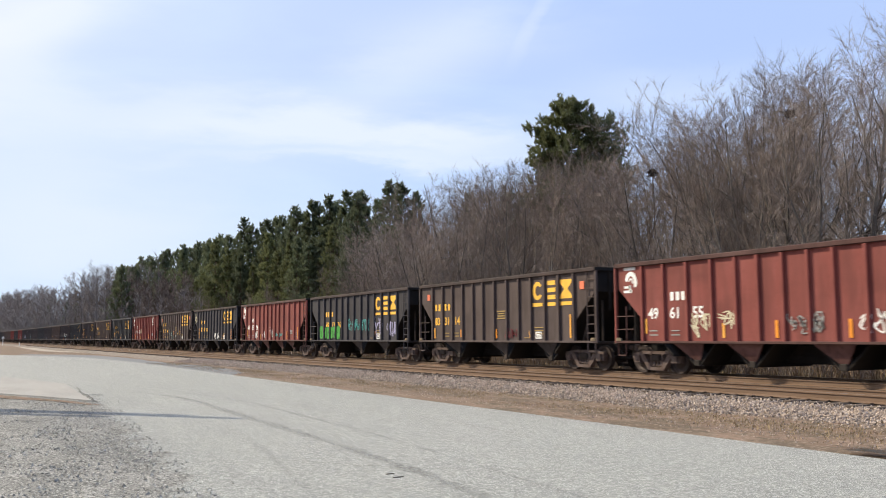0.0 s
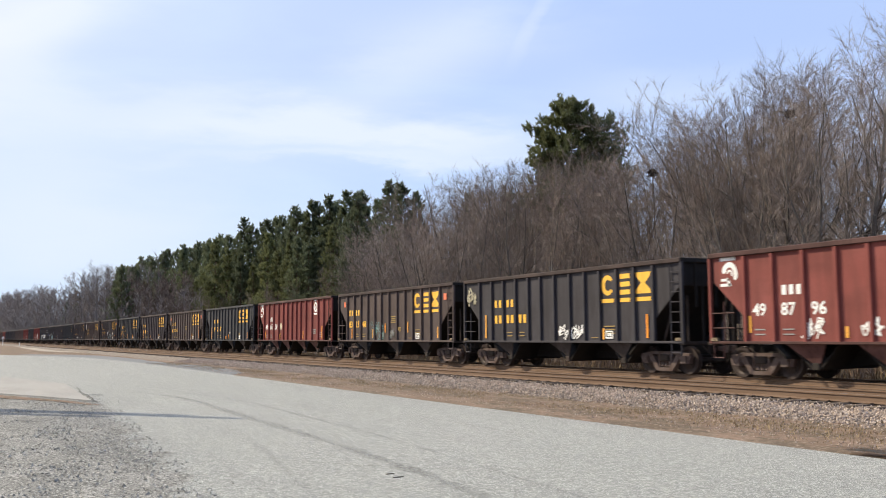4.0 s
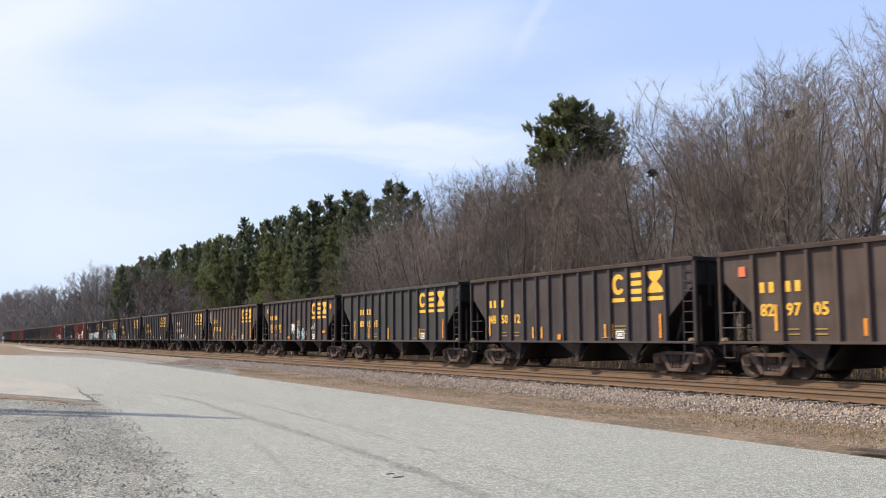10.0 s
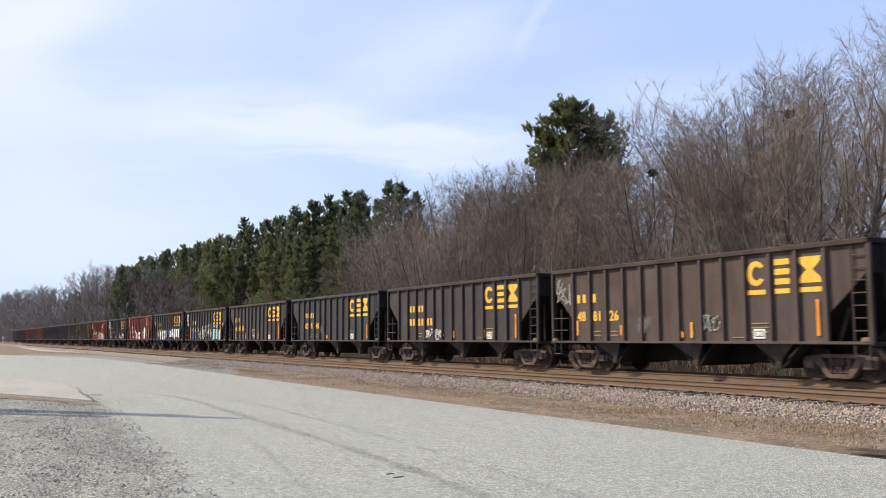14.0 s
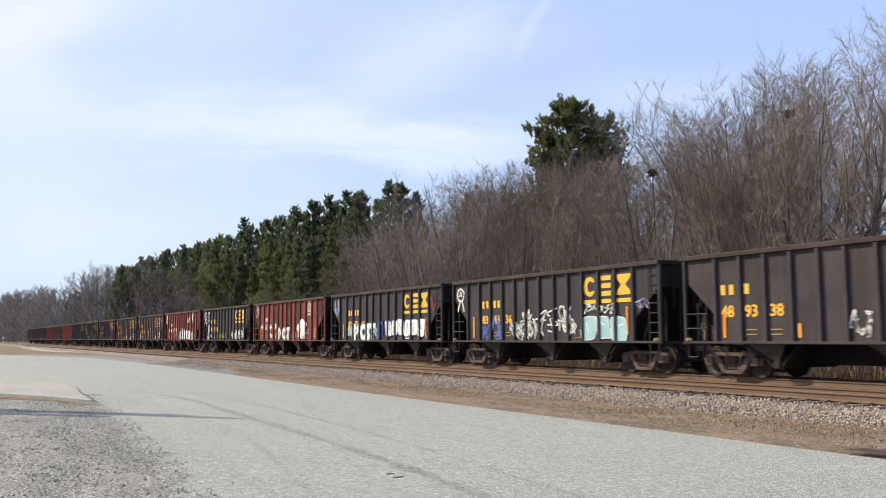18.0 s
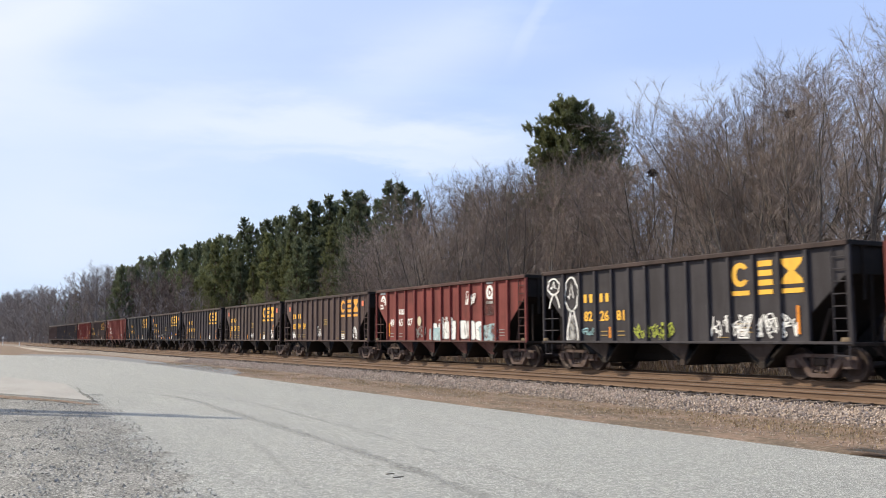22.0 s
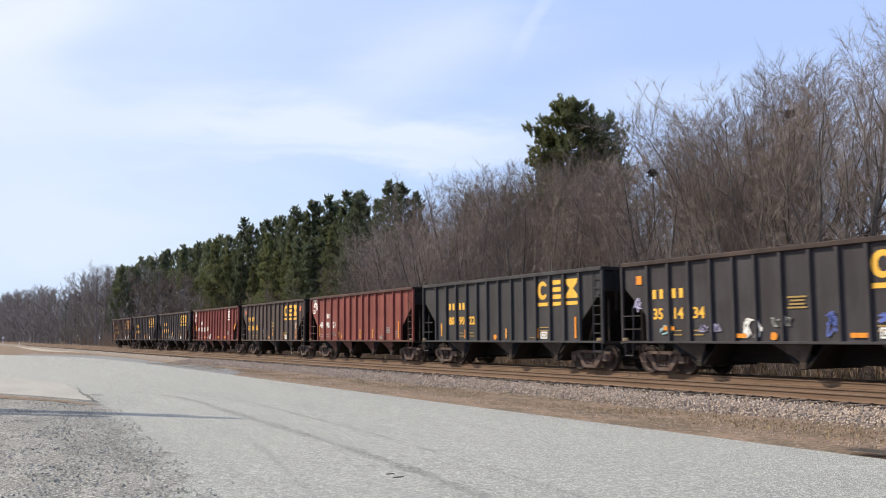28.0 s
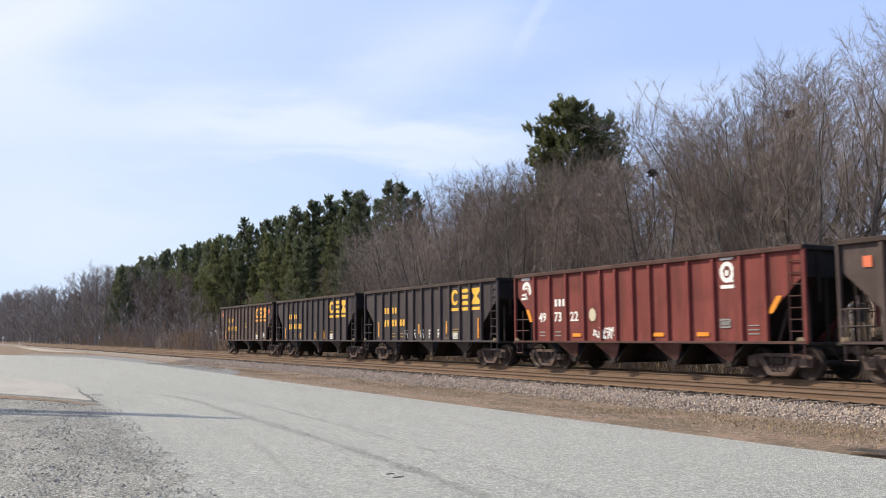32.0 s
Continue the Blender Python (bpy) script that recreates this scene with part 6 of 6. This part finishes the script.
    # a few evergreens among the far woods
    for px, s in ((118, 0.6), (135, 0.55), (85, 0.62), (215, 0.8), (205, 0.7)):
        yy = 33
        plant("pine_tree", distant[rng.randrange(3)], px_place(px, yy), yy, ground_z(yy), rng.uniform(0, 6.28), s * 0.9, "distant green pine among bare trees", "pine tree", "pines")

    # brush along the foot of the wood
    bush = []
    for k in range(4):
        segs = []
        r2 = random.Random(300 + k)
        for _ in range(22):
            a, l = r2.uniform(0, 6.28), r2.uniform(0.9, 2.6)
            p = Vector((r2.gauss(0, 0.5), r2.gauss(0, 0.5), 0))
            d = Vector((math.cos(a) * 0.35, math.sin(a) * 0.35, 1)).normalized()
            for j in range(3):
                d = (d + Vector((r2.gauss(0, 0.16), r2.gauss(0, 0.16), 0))).normalized()
                q = p + d * l / 3
                segs.append((p, q, 0.018 - j * 0.004, 0.014 - j * 0.004))
                for _ in range(2):
                    e = (d + Vector((r2.gauss(0, 0.6), r2.gauss(0, 0.6), r2.gauss(0.1, 0.3)))).normalized()
                    segs.append((q, q + e * r2.uniform(0.25, 0.6), 0.01, 0.0))
                p = q
        bush.append(mesh_of("shrub", *together(tubes([s for s in segs if s[3]], 3), spikes([s for s in segs if not s[3]])), BRUSH if k % 2 else TWIG))
    px = 150
    while px < 1640:
        yy = rng.uniform(27.2, 31)
        ob = put("shrub", bush[rng.randrange(4)], None, Matrix.Translation((px_place(px, yy), yy, ground_z(yy))) @ Matrix.Rotation(rng.uniform(0, 6.28), 4, "Z") @ Matrix.Diagonal((*[rng.uniform(0.75, 1.5)] * 3, 1)))
        tagged(ob, "tangled leafless brown brush beside the railway", "shrub", "brush along the tracks")
        px += rng.uniform(5, 14) * (0.35 if px < 420 else 1)
    # a bush that has kept its dead leaves
    for px, yy, s in ((338, 30.0, 1.0), (242, 31, 0.8)):
        verts, faces = [], []
        r2 = random.Random(int(px))
        for _ in range(900):
            c = Vector((r2.gauss(0, 0.75), r2.gauss(0, 0.75), abs(r2.gauss(1.1, 0.7)))) * s
            u = Vector((r2.gauss(0, 1), r2.gauss(0, 1), r2.gauss(0, 1))).normalized() * 0.11
            w = u.orthogonal().normalized() * 0.07
            b = len(verts)
            verts += [c - u, c + w, c + u, c - w]
            faces.append((b, b + 1, b + 2, b + 3))
        tree = tagged(new("leafy_bush"), "bush with dead orange-brown leaves", "bush")
        tree.matrix_basis = Matrix.Translation((px_place(px, yy), yy, ground_z(yy)))
        put("stems", bush[0], tree)
        put("leaves", mesh_of("leaves", verts, faces, DEAD_LEAF), tree)

    # the far woods and the wood's inside, too distant to count
    def mass(name, spots, what, limbs, shoots, slim, wood):
        segs, verts, faces = [], [], []
        r2 = random.Random(len(spots))
        for x, y, h in spots:
            base = Vector((x, y, ground_z(y)))
            top = base + Vector((r2.gauss(0, 0.5), r2.gauss(0, 0.5), h * 0.9))
            dist = math.hypot(x, y)
            thick = max(0.012, dist * 0.00012) * slim
            segs.append((base, base.lerp(top, 0.55), 0.0065 * h, 0.0035 * h))
            segs.append((base.lerp(top, 0.55), top, 0.0035 * h, 0.02))
            for _ in range(limbs):
                t = r2.uniform(0.05, 1.0) ** 0.75
                p = base.lerp(top, t)
                a = r2.uniform(0, 6.28)
                d = Vector((math.cos(a), math.sin(a), r2.uniform(0.3, 1.5))).normalized()
                l = h * r2.uniform(0.08, 0.22) * (1.15 - 0.6 * t)
                q = p + d * l
                segs.append((p, q, thick * 1.5, thick * 0.8))
                for _ in range(shoots):
                    s = p.lerp(q, r2.uniform(0.3, 1))
                    e = (d + Vector((r2.gauss(0, 0.55), r2.gauss(0, 0.55), r2.gauss(0.15, 0.4)))).normalized()
                    tip = s + e * l * r2.uniform(0.25, 0.6)
                    w = Vector((e.y, -e.x, 0.2)).normalized() * thick
                    b = len(verts)
                    verts += [s - w, s + w, tip]
                    faces.append((b, b + 1, b + 2))
        v2, f2 = tubes(segs, 3)
        b = len(verts)
        tagged(new(name, mesh_of(name, verts + v2, faces + [tuple(b + k for k in f) for f in f2], wood)), what, "woods", kind="stuff")

    spots = []
    for _ in range(380):
        yy = rng.uniform(50, 80)
        px = rng.uniform(640, 1420) if rng.random() < 0.4 else rng.uniform(740, 1120)
        spots.append((px_place(px, yy), yy, min(skyline(px, yy) * rng.uniform(0.72, 0.98), 20)))
    mass("inner_woods", spots, "grey-brown leafless woods behind the first trees", 26, 9, 1.3, HAZE_TWIG)
    spots = []
    for _ in range(300):
        x = -190 - 420 * rng.random() ** 1.1
        yy = 28 + 14 * rng.random() ** 1.5
        px = 784 + 1590.8 * math.tan(math.atan2(yy, -x) - YAW)
        spots.append((x, yy, skyline(min(max(px, 0), 215), yy) * rng.uniform(0.72, 1.03)))
    for _ in range(150):
        spots.append((-120 - 420 * rng.random() ** 1.2, rng.uniform(28, 33), rng.uniform(4, 10)))
    mass("far_woods", spots, "distant winter woods in a haze-tinted grey-brown along the railway", 30, 12, 1.0, HAZE_TWIG)

    spots = []
    for _ in range(170):
        px = rng.uniform(120, 330)
        yy = rng.uniform(33, 44)
        spots.append((px_place(px, yy), yy, min(skyline(px, yy) * rng.uniform(0.55, 0.98), 15)))
    mass("bend_woods", spots, "brown leafless woods where the railway bends away", 30, 12, 1.5, DARK_TWIG)
    spots = []
    for _ in range(520):
        px = rng.uniform(205, 1640)
        yy = rng.uniform(31, 47)
        spots.append((px_place(px, yy), yy, rng.uniform(2.2, 5.5)))
    for _ in range(160):
        yy = rng.uniform(29, 36)
        spots.append((px_place(rng.uniform(90, 420), yy), yy, rng.uniform(2.5, 5.5)))
    mass("undergrowth", spots, "dense leafless undergrowth between the trunks", 16, 12, 1.5, UNDERWOOD)

    # dark twig balls high in the branches
    for px, y0, yy in ((1408, 200, 37), (1160, 305, 38)):
        f = -px_place(px, yy) * math.cos(YAW) + yy * math.sin(YAW)
        verts, faces = tubes([(Vector((rng.gauss(0, 0.12), rng.gauss(0, 0.12), rng.gauss(0, 0.1))), Vector((rng.gauss(0, 0.22), rng.gauss(0, 0.22), rng.gauss(0, 0.16))), 0.02, 0.015) for _ in range(90)], 3)
        nest = new("bird_nest", mesh_of("bird_nest", verts, faces, NEST))
        nest.matrix_basis = Matrix.Translation((px_place(px, yy), yy, EYE.z + (594 - y0) / 1590.8 * f))
        tagged(nest, "dark ball of twigs lodged in bare branches", "nest")


def build_posts():
    for px, yy, h, arm in ((8, 15.2, 2.4, True), (37, 16.2, 1.0, False)):
        x = px_place(px, yy)
        post = tagged(new("marker_post"), "small white trackside marker post", "post")
        post.matrix_basis = Matrix.Translation((x, yy, GROUND_Z - 0.05))
        bm = bmesh.new()
        box(bm, -0.08, 0.08, -0.08, 0.08, 0, h, 0.02)
        part("shaft", bm, POST, post)
        if arm:
            bm = bmesh.new()
            box(bm, -0.03, 0.03, -0.3, 0.3, h - 0.6, h - 0.1, 0.02)
            part("sign_plate", bm, POST, post)


def build_pole():
    """A cluster of timber poles beside the lot: their long shadow falls over the gravel and the road."""
    pole = tagged(new("utility_pole"), "weathered timber utility poles braced together beside the gravel lot", "pole")
    pole.matrix_basis = Matrix.Translation((-29.4, -2.3, ROAD_Z - 0.1))
    for dx, dy, h, r in ((0.0, 0.0, 10.1, 0.3), (0.36, -0.44, 7.6, 0.36), (0.1, 0.5, 8.6, 0.24)):
        bm = bmesh.new()
        bmesh.ops.create_cone(bm, cap_ends=True, segments=12, radius1=r, radius2=r * 0.45, depth=h, matrix=Matrix.Translation((dx, dy, h / 2)))
        part("shaft", bm, PINE_BARK, pole)


build_woods()
build_posts()
build_pole()


# ---- movement: the train rolls past and gains a little speed ----
def rolled(t):
    return 12.30038 * t + 0.0194034 * t * t


def motions():
    for car, x in TRAIN:
        walk(car, [(t, Matrix.Translation((x + rolled(t), TRACK_Y, 0))) for t in range(0, 33, 2)])
    for s in (-1, 1):
        first = WHEELSETS[s][0]
        walk(first, [(k / FPS, Matrix.Translation((s * 0.889, 0, WHEEL_R)) @ Matrix.Rotation(rolled(k / FPS) / WHEEL_R, 4, "Y")) for k in range(32 * FPS + 1)])
        for other in WHEELSETS[s][1:]:
            keys = other.animation_data_create()
            other.rotation_mode = "QUATERNION"
            keys.action = first.animation_data.action
            keys.action_slot = first.animation_data.action_slot


motions()
